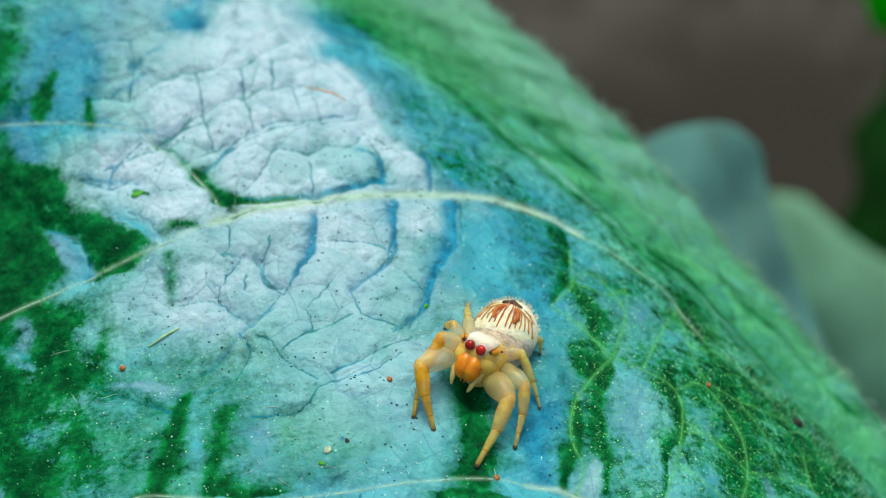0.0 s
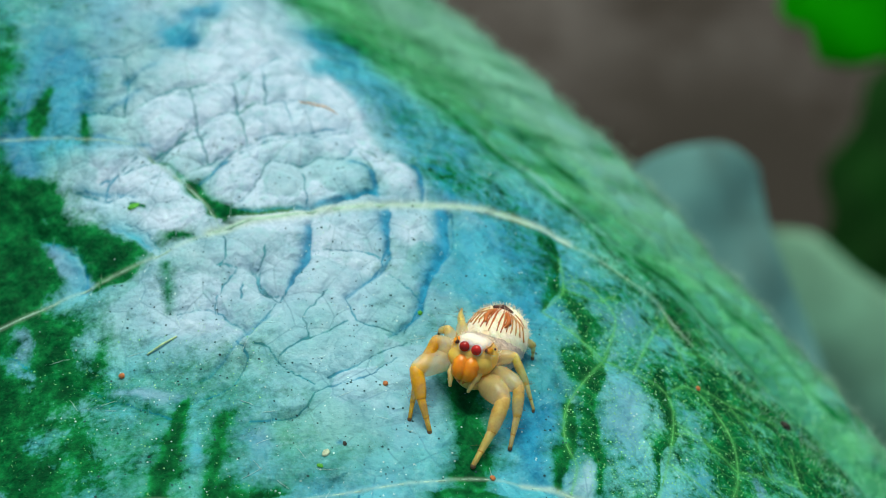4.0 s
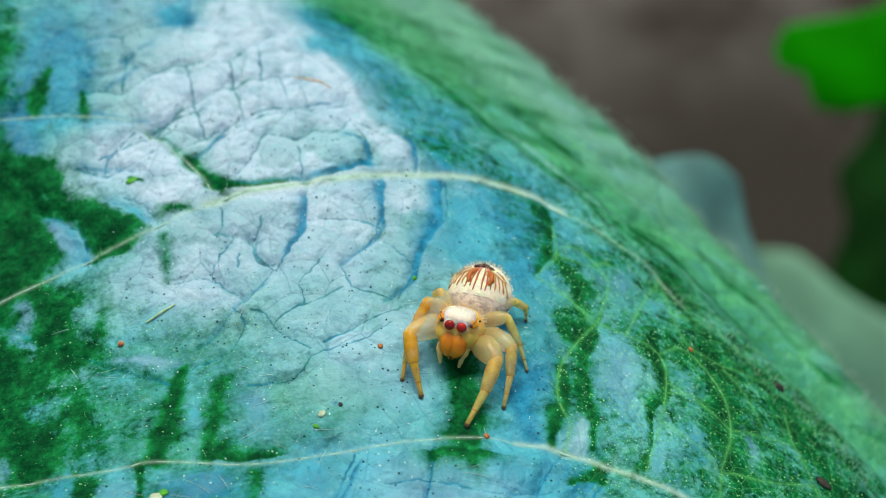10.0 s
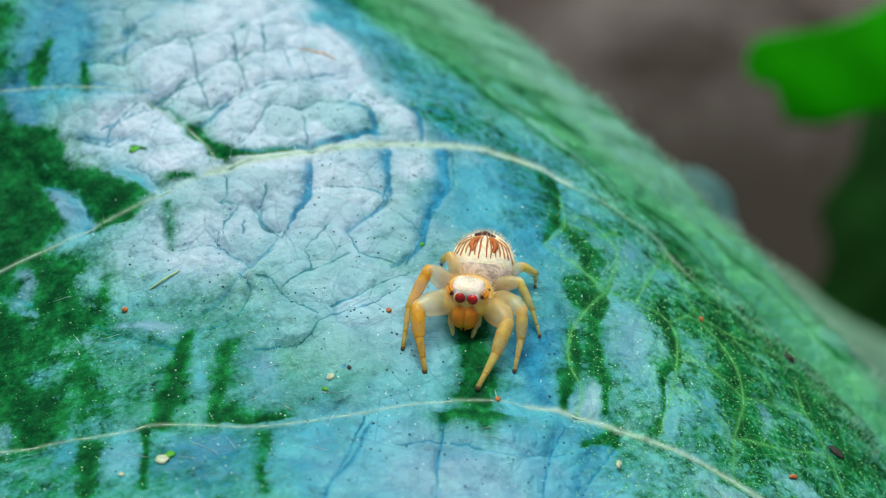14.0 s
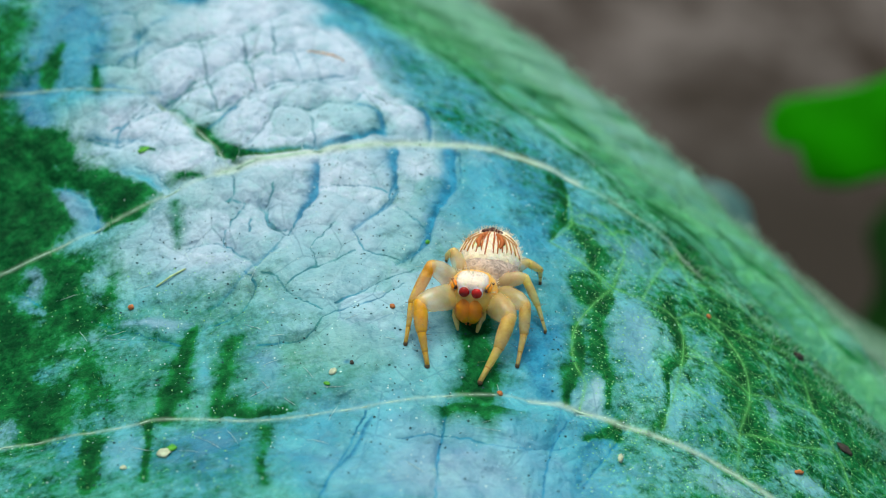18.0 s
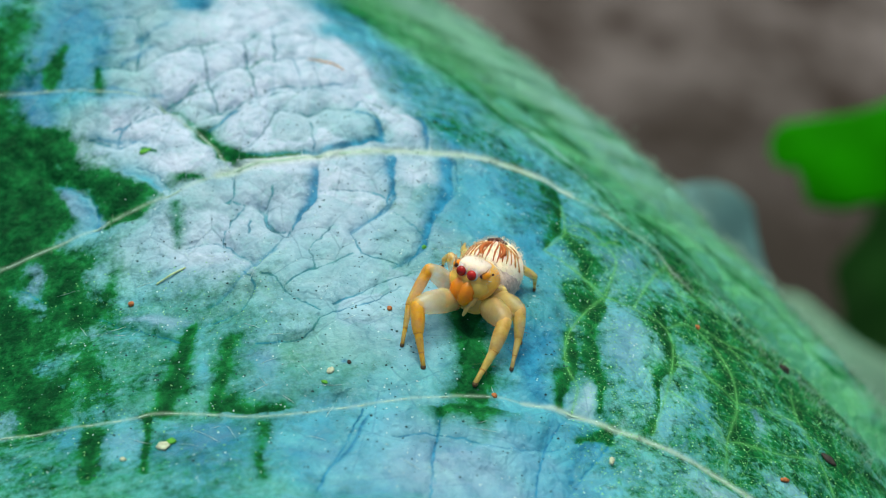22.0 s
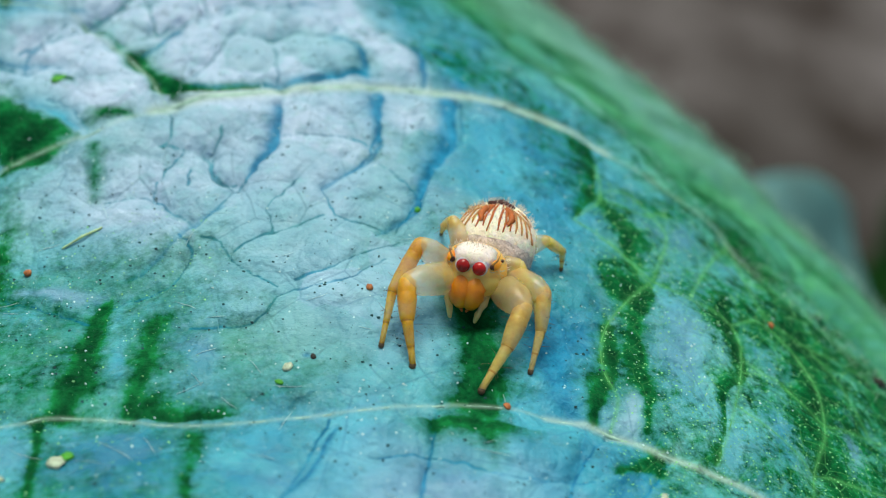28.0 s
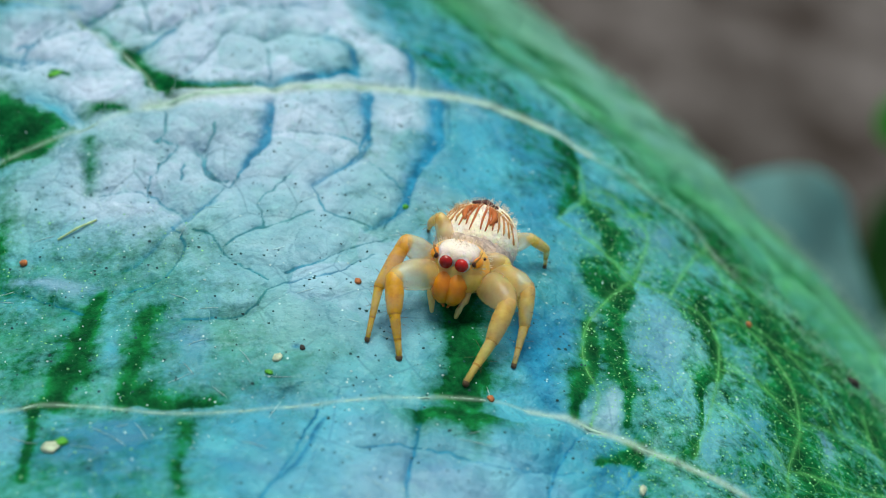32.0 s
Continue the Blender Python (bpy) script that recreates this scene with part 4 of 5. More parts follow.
blade = new("blade", grid_mesh("blade", X, Y, Z, "leaf", (("wax_sheen", WAX_SHEEN), ("hue", np.clip(HUE, 0, 1)), ("crease", crease), ("pale", np.clip(PALE, 0, 1)), ("vein", np.clip(vein * 0.85, 0, 1)), ("lime", np.clip(lime, 0, 1)), ("green", GREEN), ("cell", np.clip(0.5 + (1 - 0.8 * upper_left) * (0.5 * (val_l - 0.5) * puff + 0.55 * (val_s - 0.5) * small_puff), 0, 1)), ("right", right_side), ("mottle", np.clip(0.28 * lower_left + 0.3 / (1 + np.exp((X + 16) / 0.8)) + right_side + 0.12 + 0.6 * np.exp(-((S - 13.0) / 3.5) ** 2) / (1 + np.exp(-(X + 7) / 0.8)) + 0.25 * np.exp(-((X - 2.6) / 2) ** 2 - (Y / 4) ** 2), 0, 1)))))
blade.parent = leaf
for ctrl, w in MAIN_VEINS:
    pts = curve_points(ctrl, 0.35)
    line = [(p[0], p[1], ground(p[0], p[1]) - (w * 0.33 if w > 0.06 else 0.012)) for p in pts]
    z = np.convolve(np.pad([q[2] for q in line], 1, mode="edge"), np.ones(3) / 3, "valid")
    rad = [(w * 0.46 if w > 0.06 else 0.022) * (1 + 0.12 * math.sin(i * 1.7) * math.sin(i * 0.6)) * (1.0 - 0.3 * i / len(line)) * min(1.0, 0.35 + 0.13 * i, 0.35 + 0.13 * (len(line) - 1 - i)) for i in range(len(line))]
    part("vein", tube([(q[0], q[1], k) for q, k in zip(line, z)], rad, 8), "vein" if w > 0.06 else "fine_vein", leaf, "pale raised leaf vein" if w > 0.06 else "thin green leaf vein")

# ---- the ground below and the leaves behind ----
soil = bmesh.new()
bmesh.ops.create_grid(soil, x_segments=60, y_segments=60, size=1.6)
for v in soil.verts:
    v.co.z = 0.01 * noise.noise(v.co * 9.0)
ground_ob = new("ground", mesh_from(soil, "ground", "soil"))
ground_ob.location = (0, 0.8, -0.5)
tagged(ground_ob, "dry grey-brown bare soil far below the leaf", "ground", kind="structure")


def facing(origin, along, normal):
    """The pose of a thing at origin (mm) whose x points along, and whose z leans to normal."""
    x = Vector(along).normalized()
    y = Vector(normal).cross(x).normalized()
    m = Matrix((x, y, x.cross(y))).transposed().to_4x4()
    return Matrix.Translation(Vector(origin) * MM) @ m


def small_leaf(name, outline, mat, m, label, curl=6.0, length=60.0, rib=True):
    """A leaf (mm) between a lower and an upper outline, bent along its length, with a midrib."""
    thing = root(name, m, label, "leaf")
    n, rows = 90, 16
    xs = np.linspace(0, 1, n) ** 1.5
    edge = np.array([outline(t) for t in xs])
    u = np.linspace(0, 1, rows)[:, None]
    gx2 = np.repeat(xs[None, :], rows, 0)
    gy2 = edge[None, :, 0] * (1 - u) + edge[None, :, 1] * u
    z = curl * np.sin(gx2 * 2.4) - 0.02 * gy2 ** 2 + 0.3 * np.sin(gx2 * 25 + gy2 * 0.4)
    ob = new("blade", grid_mesh("blade", gx2 * length, gy2, z, mat, thick=0.4))
    ob.parent = thing
    if rib:
        part("midrib", tube([(t * length * 0.96, 0, curl * math.sin(t * 2.4) - 0.55) for t in np.linspace(0.08, 1, 12)], [0.25] * 12, 8), mat, thing)
    return thing

# ---- the jumping spider ----
spider = root("jumping_spider", pose(0, 0, 0), "small amber jumping spider with striped abdomen standing on the leaf", "spider")


def carapace_shape(x, y, z):
    """Boxy and tall at the front, sloping away behind the eyes."""
    side = math.copysign(abs(x) ** 0.8, x) * (1 - 0.12 * max(0, -z) - 0.16 * max(0, y) ** 2)
    front = y * (0.90 if y < 0 else 1.12)
    return side, front, (0.96 * z if z > 0 else 1.1 * z) * (1 - 0.38 * max(0, y) ** 2)


head = part("head", blob((0, -0.05, -0.06), (1.14, 1.20, 0.96), carapace_shape, 36, 24), "amber", spider, "translucent amber head and carapace")


def crown_shape(x, y, z):
    """A flat patch, wide behind and narrowing to the eyes."""
    return math.copysign(abs(x) ** 0.62, x) * (0.94 + 0.10 * y), math.copysign(abs(y) ** 0.7, y), z


part("crown", blob((0, -0.36, 0.46), (0.82, 0.74, 0.44), crown_shape, 28, 16), "white", head, "patch of white hair on the crown")
for s in (-1, 1):
    part("eye", blob((s * 0.285, -1.12, 0.31), (0.240, 0.20, 0.240)), "eye", head, "large glossy dark red front eye")
    part("eye_ring", blob((s * 0.29, -1.04, 0.31), (0.285, 0.15, 0.28)), "white", head, "white hair round the eye")
    part("eye", blob((s * 0.72, -0.92, 0.40), (0.105, 0.11, 0.105)), "maroon", head, "small dark side eye")
    part("eye", blob((s * 0.93, -0.30, 0.50), (0.06, 0.07, 0.06)), "maroon", head, "small dark rear eye")
    part("eye_patch", blob((s * 0.78, -0.66, 0.42), (0.17, 0.36, 0.18)), "orange", head, "orange patch round the side eyes")
    part("brow", tube([(s * 0.72, -1.00, 0.52), (s * 0.84, -0.90, 0.66), (s * 0.90, -0.82, 0.86)], [0.04, 0.032, 0.01], 8), "bronze", head, "brown tuft beside the eye")
    part("jaw", tube([(s * 0.23, -0.78, -0.20), (s * 0.225, -0.92, -0.48), (s * 0.21, -0.99, -0.78), (s * 0.18, -0.97, -1.00)], [0.37, 0.44, 0.43, 0.34], 20), "orange", head, "orange jaw")
    part("fang", tube([(s * 0.17, -1.00, -1.16), (s * 0.07, -1.00, -1.34)], [0.09, 0.04], 8), "rust", head, "red-brown fang")
    part("palp", tube([(s * 0.62, -0.70, -0.70), (s * 0.62, -0.96, -1.00), (s * 0.50, -1.06, -1.32), (s * 0.44, -1.06, -1.62)], [0.16, 0.15, 0.12, 0.07], 10), "pale_body", head, "pale feeler beside the jaws")
part("face", blob((0, -0.56, -0.30), (1.06, 0.60, 0.70), lambda x, y, z: (math.copysign(abs(x) ** 0.8, x) * (1 - 0.22 * max(0, -z)), y, z), 28, 16), "amber", head, "amber face below the eyes")

abdomen = part("abdomen", blob((0, 0, 0), (1.50, 1.75, 1.32), lambda x, y, z: (x * (1 - 0.12 * y), y, z * (1 - 0.1 * y))), "grey", spider, "plump abdomen with grey hair at its front")
shell = blob((0, 0.16, 0.10), (1.52, 1.70, 1.34), lambda x, y, z: (x * (1 - 0.12 * y), y, z * (1 - 0.1 * y)), 32, 20)
part("back", shell, "cream", abdomen, "cream-white hairy back")


def back_point(a, b):
    """A place on the back (mm): a across, b along, each -1 to 1."""
    k = math.sqrt(max(0.02, 1 - a * a * 0.98 - b * b * 0.98))
    return (a * 1.53 * (1 - 0.12 * b), 0.16 + b * 1.71, 0.10 + k * 1.345 * (1 - 0.1 * b))


def stripe(pts, w, mat, label):
    line = [back_point(*p) for p in pts]
    part("stripe", tube(line, [w * 0.6] + [w] * (len(line) - 2) + [w * 0.5], 8), mat, abdomen, label)


for s in (-1, 1):
    for i in range(7):
        a = 0.10 + 0.125 * i
        j = 0.012 * math.sin(i * 2.9 + s)
        stripe([(s * a * 0.55, 0.34 - 0.03 * i), (s * a * 0.88 + j, 0.06), (s * a * 1.04 - j, -0.26), (s * a * 1.06 + j, -0.56 + 0.05 * i + 3 * j)], 0.042 + 0.6 * abs(j), "rust" if i in (0, 1, 2) else "bronze", "thin brown stripe along the back")
    stripe([(s * 0.16, 0.16), (s * 0.30, 0.02), (s * 0.36, -0.16), (s * 0.30, -0.34)], 0.13, "rust", "broad rust-red blotch")
    stripe([(s * 0.42, 0.32), (s * 0.62, 0.24), (s * 0.80, 0.12)], 0.05, "bronze", "thin brown stripe across the flank")
stripe([(-0.3, 0.34), (0.0, 0.42), (0.3, 0.34)], 0.16, "maroon", "dark maroon saddle mark")

def fur(parent, count, seed, size, centre, keep, length, mat, label):
    """Short hairs standing off an ellipsoid (mm), where keep(direction) is true."""
    r = random.Random(seed)
    bm = bmesh.new()
    made = 0
    while made < count:
        d = Vector((r.gauss(0, 1), r.gauss(0, 1), r.gauss(0, 1))).normalized()
        if not keep(d):
            continue
        made += 1
        p = Vector((centre[0] + d.x * size[0], centre[1] + d.y * size[1], centre[2] + d.z * size[2]))
        n = Vector((d.x / size[0], d.y / size[1], d.z / size[2])).normalized() + Vector((r.gauss(0, 0.3), r.gauss(0.2, 0.3), r.gauss(0, 0.3)))
        tube([p - n * 0.03, p + n.normalized() * length * r.uniform(0.5, 1.2)], [0.012, 0.004], 3, bm)
    part("fur", bm, mat, parent, label)


fur(abdomen, 900, 51, (1.48, 1.72, 1.36), (0, 0.15, 0.09), lambda d: d.z > -0.5, 0.17, "fur", "fine cream hairs on the abdomen")
fur(abdomen, 500, 52, (1.46, 1.72, 1.30), (0, 0.0, 0.0), lambda d: d.y < -0.2 and d.z < 0.75, 0.15, "grey", "grey hairs at the front of the abdomen")
fur(head, 260, 53, (1.12, 1.24, 0.92), (0, 0.0, 0.0), lambda d: d.z > 0.1 and d.y > -0.8, 0.16, "fur", "fine pale hairs on the head")

fur(head, 420, 54, (0.78, 0.70, 0.42), (0, -0.36, 0.50), lambda d: d.z > 0.1, 0.07, "white", "white hairs of the crown")

# legs: hip, knee, shin end, ankle, foot (mm on the leaf)


def leg(hip, knee, shin, foot, thick, mat, label):
    hip, knee, shin = Vector(hip), Vector(knee), Vector(shin)
    foot = Vector((foot[0], foot[1], ground(foot[0], foot[1]) + 0.06))
    base = foot.copy()
    q = [v - base for v in (hip, knee, shin, foot)]
    upper = tube([q[0], q[0].lerp(q[1], 0.35) + Vector((0, 0, 0.12)), q[0].lerp(q[1], 0.75) + Vector((0, 0, 0.08)), q[1]], [thick * 1.1, thick * 1.5, thick * 1.32, thick * 0.9], 14)
    ob = part("leg", upper, "pale", spider, label)
    ob.location = base * MM
    kd = (q[2] - q[1]).normalized()
    part("patella", tube([q[1] - kd * thick * 0.2, q[1] + kd * thick * 0.5, q[1] + kd * thick * 1.2], [thick * 0.74, thick * 0.82, thick * 0.80], 12), mat, ob)
    part("tibia", tube([q[1] + kd * thick * 0.9, q[1].lerp(q[2], 0.4), q[1].lerp(q[2], 0.7), q[2]], [thick * 0.79, thick * 0.84, thick * 0.76, thick * 0.60], 12), mat, ob)
    an = q[2].lerp(q[3], 0.62) + Vector((0, 0, 0.05))
    part("metatarsus", tube([q[2], q[2].lerp(an, 0.5), an], [thick * 0.52, thick * 0.44, thick * 0.34], 10), mat, ob)
    part("tarsus", tube([an, q[3] + Vector((0, 0, 0.06))], [thick * 0.32, thick * 0.27], 10), mat, ob)
    part("claw_tuft", tube([q[3] + Vector((0, 0, 0.05)), q[3] + Vector((0, -0.06, -0.03))], [thick * 0.31, thick * 0.29], 10), "claw", ob, "dark tuft at the foot")
    for k, w in ((0.02, 0.54), (0.98, 0.355)):
        c = q[2].lerp(an, k)
        d = (an - q[2]).normalized() * 0.022
        part("joint_ring", tube([c - d, c + d], [thick * w, thick * w], 10), "ring", ob, "brown ring at the joint")
    r = random.Random(int(abs(base.x) * 100))
    bm = bmesh.new()
    for _ in range(26):
        a = q[1].lerp(q[2], r.random()) if r.random() < 0.6 else q[2].lerp(an, r.random())
        w = Vector((r.uniform(-1, 1), r.uniform(-1, 1), r.uniform(-0.2, 0.6))).normalized()
        tube([a + w * thick * 0.5, a + w * (thick + r.uniform(0.08, 0.22))], [0.009, 0.004], 4, bm)
    part("bristles", bm, "claw", ob, "fine dark bristles")
    return ob


left_front = leg((-0.9, 1.3, 0.95), (-2.75, 0.1, 1.32), (-2.55, -1.1, 0.75), (-2.1, -2.25), 0.41, "leg", "honey-yellow front leg with a dark foot")
left_second = leg((-0.95, 1.9, 1.0), (-2.4, 2.0, 2.0), (-3.05, 0.55, 0.9), (-3.1, -0.9), 0.33, "leg", "slim honey-yellow second leg")
leg((-0.8, 2.6, 1.0), (-1.35, 3.3, 1.9), (-1.5, 4.0, 1.0), (-1.4, 4.7), 0.24, "body", "pale third leg held beside the body")
leg((-0.5, 3.3, 0.9), (-0.5, 4.8, 0.9), (-0.5, 5.6, 0.6), (-0.4, 6.2), 0.22, "body", "pale hind leg held behind the body")
leg((0.6, 1.2, 0.95), (1.3, -0.25, 1.6), (0.95, -1.5, 0.8), (0.3, -2.85), 0.42, "peach_leg", "pale honey front leg with a dark foot")
leg((0.85, 1.8, 1.0), (2.0, 0.6, 1.7), (2.1, -0.4, 0.85), (1.95, -1.65), 0.34, "peach_leg", "pale honey second leg with a dark foot")
right_third = leg((0.9, 2.5, 1.0), (2.0, 2.4, 1.75), (2.75, 1.6, 0.9), (3.25, 0.75), 0.25, "body", "pale third leg with a dark foot")
leg((0.8, 3.0, 0.9), (2.2, 4.0, 1.3), (2.95, 4.2, 0.8), (3.05, 3.95), 0.25, "body", "pale bent hind leg with a dark foot")
thorax = part("thorax", blob((0.0, 2.05, 0.9), (0.95, 1.25, 0.55)), "body", spider, "pale body between the legs")
cam.data.dof.focus_object = spider

# ---- the leaves behind ----
BACK = (-0.137, -0.743, 0.655)


def ease(t, lo, hi):
    k = min(1.0, max(0.0, (t - lo) / (hi - lo)))
    return k * k * (3 - 2 * k)


def tip_outline(t):
    w = 4.7 * min(1.0, t / 0.06) ** 0.4 * (1 + 0.8 * ease(t, 0.1, 0.5)) * (1 - 0.9 * ease(t, 0.7, 1.0))
    return -w * 1.8, w


def lobed_outline(t):
    k = math.sqrt(min(1.0, t / 0.03))
    low = -3.2 - 5.2 * ease(t, 0.06, 0.10) - 1.2 * math.sin(t * 14) * ease(t, 0.1, 0.2)
    return k * low, k * (3.0 + 7.0 * ease(t, 0.0, 0.5) + 0.6 * math.sin(t * 20))


def broad_outline(t):
    w = 13.0 * math.sqrt(min(1.0, t / 0.35)) * (1 - 0.9 * ease(t, 0.6, 1.0)) + 1.2 * math.sin(t * 22)
    return -max(0.3, w), max(0.3, w)


def far_outline(t):
    w = 7.5 * math.sqrt(min(1.0, t / 0.12)) + 3.0 * t + 0.5 * math.sin(t * 17)
    return -2.6 * w, w


rear = small_leaf("rear_leaf", tip_outline, "rear", facing((30.2, 77.8, -48.1), (0.30, -0.64, -0.72), BACK), "blue-green leaf tip behind the large leaf", 3.0, 50.0)
bright = small_leaf("bright_leaf", lobed_outline, "bright", facing((64.9, 169.6, -99.5), (0.979, 0.0, 0.204), (-0.1, -0.6, 0.8)), "bright green lobed leaf behind the large leaf", 3.0)
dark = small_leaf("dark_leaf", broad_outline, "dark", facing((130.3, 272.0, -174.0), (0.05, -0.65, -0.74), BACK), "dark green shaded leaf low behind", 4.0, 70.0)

pale_far = small_leaf("far_leaf", far_outline, "far_leaf", facing((82.9, 194.7, -161.2), (0.874, -0.402, -0.273), BACK), "pale grey-green leaf low behind the large leaf", 2.0, 70.0)

# ---- grains and litter on the leaf ----


def grain(name, x, y, size, mat, label, seed):
    r = random.Random(seed)
    bm = bmesh.new()
    bmesh.ops.create_icosphere(bm, subdivisions=2, radius=1)
    for v in bm.verts:
        k = 1 + 0.35 * noise.noise(v.co * 1.7 + Vector((seed, 0, 0)))
        v.co = Vector((v.co.x * size[0] * k, v.co.y * size[1] * k, v.co.z * size[2] * k)) * MM
    ob = new(name, mesh_from(bm, name, mat))
    ob.matrix_world = Matrix.Translation(Vector((x, y, ground(x, y) + size[2] * 0.55)) * MM) @ slope_turn(x, y) @ pose(0, 0, 0, 0, 0, r.uniform(0, 180))
    return tagged(ob, label, "grain", "grains on the leaf")


grain("orange_grain", 11.8, 5.4, (0.15, 0.11, 0.10), "speck_orange", "orange grain lying on the leaf", 1)
grain("orange_grain", -15.6, 2.4, (0.14, 0.15, 0.11), "speck_orange", "rust-orange grain lying on the leaf", 2)
grain("orange_grain", -3.8, 1.3, (0.14, 0.12, 0.09), "speck_orange", "orange crumb lying on the leaf", 3)
grain("pale_grain", 6.5, -6.4, (0.26, 0.12, 0.1), "speck_pale", "pale yellow crumb on the leaf", 4)
grain("orange_grain", 15.4, -3.8, (0.3, 0.13, 0.1), "speck_orange", "orange-pink flake on the leaf", 5)
grain("pale_grain", -6.2, -2.6, (0.24, 0.17, 0.07), "speck_pale", "cream speck with green edge on the leaf", 6)
grain("green_grain", -6.4, -3.3, (0.15, 0.1, 0.06), "speck_green", "bright green speck on the leaf", 7)
grain("dark_grain", 17.0, 5.8, (0.3, 0.2, 0.18), "speck_dark", "black grain on the leaf's crest", 8)
grain("white_grain", -14.6, -8.0, (0.16, 0.13, 0.08), "speck_pale", "white droplet-like grain on the leaf", 9)
grain("pale_grain", -13.0, -7.2, (0.3, 0.34, 0.1), "speck_pale", "cream crumb with green flecks on the leaf", 10)
grain("green_grain", -12.7, -6.9, (0.24, 0.2, 0.1), "speck_green", "green fleck on the leaf", 11)
grain("green_grain", -16.4, 12.2, (0.32, 0.18, 0.03), "speck_green", "dark green fleck on the leaf", 12)
grain("green_grain", -2.3, 6.0, (0.13, 0.13, 0.1), "speck_green", "bright green speck on the leaf", 13)
grain("dark_grain", -5.4, -2.1, (0.14, 0.1, 0.08), "speck_dark", "dark speck on the leaf", 14)
grain("dark_grain", 18.4, -0.5, (0.26, 0.45, 0.06), "speck_dark", "grey-black flake on the leaf's crest", 15)
grain("orange_grain", 1.2, -3.35, (0.15, 0.11, 0.09), "speck_orange", "red-brown grain beside the vein", 16)
straw = new("straw_fibre", mesh_from(tube([(-14.6, 3.5, ground(-14.6, 3.5) + 0.06), (-14.0, 3.95, ground(-14, 3.95) + 0.12), (-13.4, 4.4, ground(-13.4, 4.4) + 0.06)], [0.035, 0.05, 0.035], 8), "straw_fibre", "straw"))
fibre = new("thin_fibre", mesh_from(tube([(x, y, ground(x, y) + 0.05) for x, y in ((-9.0, 19.6), (-8.3, 19.6), (-7.6, 19.4), (-7.0, 19.0))], [0.025, 0.05, 0.05, 0.02], 8), "thin_fibre", "fibre"))
tagged(fibre, "thin pale orange fibre lying on the leaf", "fibre")
tagged(straw, "short pale straw fibre lying on the leaf", "fibre")


def scatter(name, count, mat, label, seed, area, size):
    """Countless tiny grains on the skin, as one object."""
    r = random.Random(seed)
    bm = bmesh.new()
    for _ in range(count):
        x, y = r.uniform(area[0], area[1]), r.uniform(area[2], area[3])
        s = size * (0.45 + 1.6 * r.random() ** 3) * MM
        c = Vector((x, y, ground(x, y))) * MM
        ring = [bm.verts.new(c + Vector((s * math.cos(a) * r.uniform(0.7, 1.3), s * math.sin(a) * r.uniform(0.7, 1.3), 0))) for a in (0.4, 1.6, 2.9, 4.1, 5.3)]
        tip = bm.verts.new(c + Vector((0, 0, s * 0.8)))
        for a, b in zip(ring, ring[1:] + ring[:1]):
            bm.faces.new((a, b, tip))
    return tagged(new(name, mesh_from(bm, name, mat)), label, "grains", kind="stuff")


scatter("pollen_dust", 8500, "pollen", "yellow-green pollen dust strewn over the leaf", 31, (4.5, 21, -9, 11), 0.024)
scatter("pollen_dust", 1100, "pollen", "yellow-green dust over the shaded leaf side", 34, (-22, -9, -10, 5), 0.026)
scatter("pale_dust", 2200, "pale_fleck", "pale dust strewn over the leaf", 32, (-20, 12, -10, 18), 0.027)
scatter("dark_dust", 1600, "dark_fleck", "tiny dark specks strewn over the leaf", 33, (-17, 5, -9, 17), 0.037)

hair = bmesh.new()
rh = random.Random(41)
for _ in range(900):
    u = rh.random()
    u = u ** 0.6
    x, y = 5 + 17 * u + rh.gauss(0, 0.5), 15.5 - 13.5 * u + rh.gauss(0, 0.9)
    z = ground(x, y)
    w = Vector((rh.gauss(0.4, 0.5), rh.gauss(0.4, 0.5), rh.uniform(0.6, 1.4))).normalized() * rh.uniform(0.12, 0.35)
    tube([(x, y, z - 0.05), (x + w.x, y + w.y, z + w.z)], [0.012, 0.004], 3, hair)
edge_x = np.linspace(-12, 34, 4200)
edge_y = margin(edge_x)
for x, edge in zip(edge_x, edge_y):
    x, y = float(x) + rh.gauss(0, 0.2), float(edge) - abs(rh.gauss(0, 1.6)) - 0.05
    z = ground(x, y)
    w = Vector((rh.gauss(0.3, 0.5), rh.gauss(0.4, 0.5), rh.uniform(0.4, 1.3))).normalized() * rh.uniform(0.15, 0.75)
    tube([(x, y, z - 0.05), (x + w.x, y + w.y, z + w.z)], [0.014, 0.004], 3, hair)
tagged(new("leaf_hairs", mesh_from(hair, "leaf_hairs", "vein")), "fine pale hairs along the leaf's crest", "hairs", kind="stuff")


fibres = bmesh.new()
rf = random.Random(61)
for _ in range(36):
    x, y, a, n = rf.uniform(-20, 2), rf.uniform(-8, 6), rf.gauss(-0.3, 0.7), rf.uniform(0.35, 1.3)
    bend = rf.uniform(-0.25, 0.25)
    pts = [(x + n * t * math.cos(a + bend * t), y + n * t * math.sin(a + bend * t)) for t in (0, 0.35, 0.7, 1)]
    tube([(p, q, ground(p, q) + 0.03) for p, q in pts], [0.006, 0.011, 0.011, 0.005], 5, fibres)
tagged(new("fine_fibres", mesh_from(fibres, "fine_fibres", "pale_fleck")), "fine pale fibres lying over the leaf", "fibres", kind="stuff")


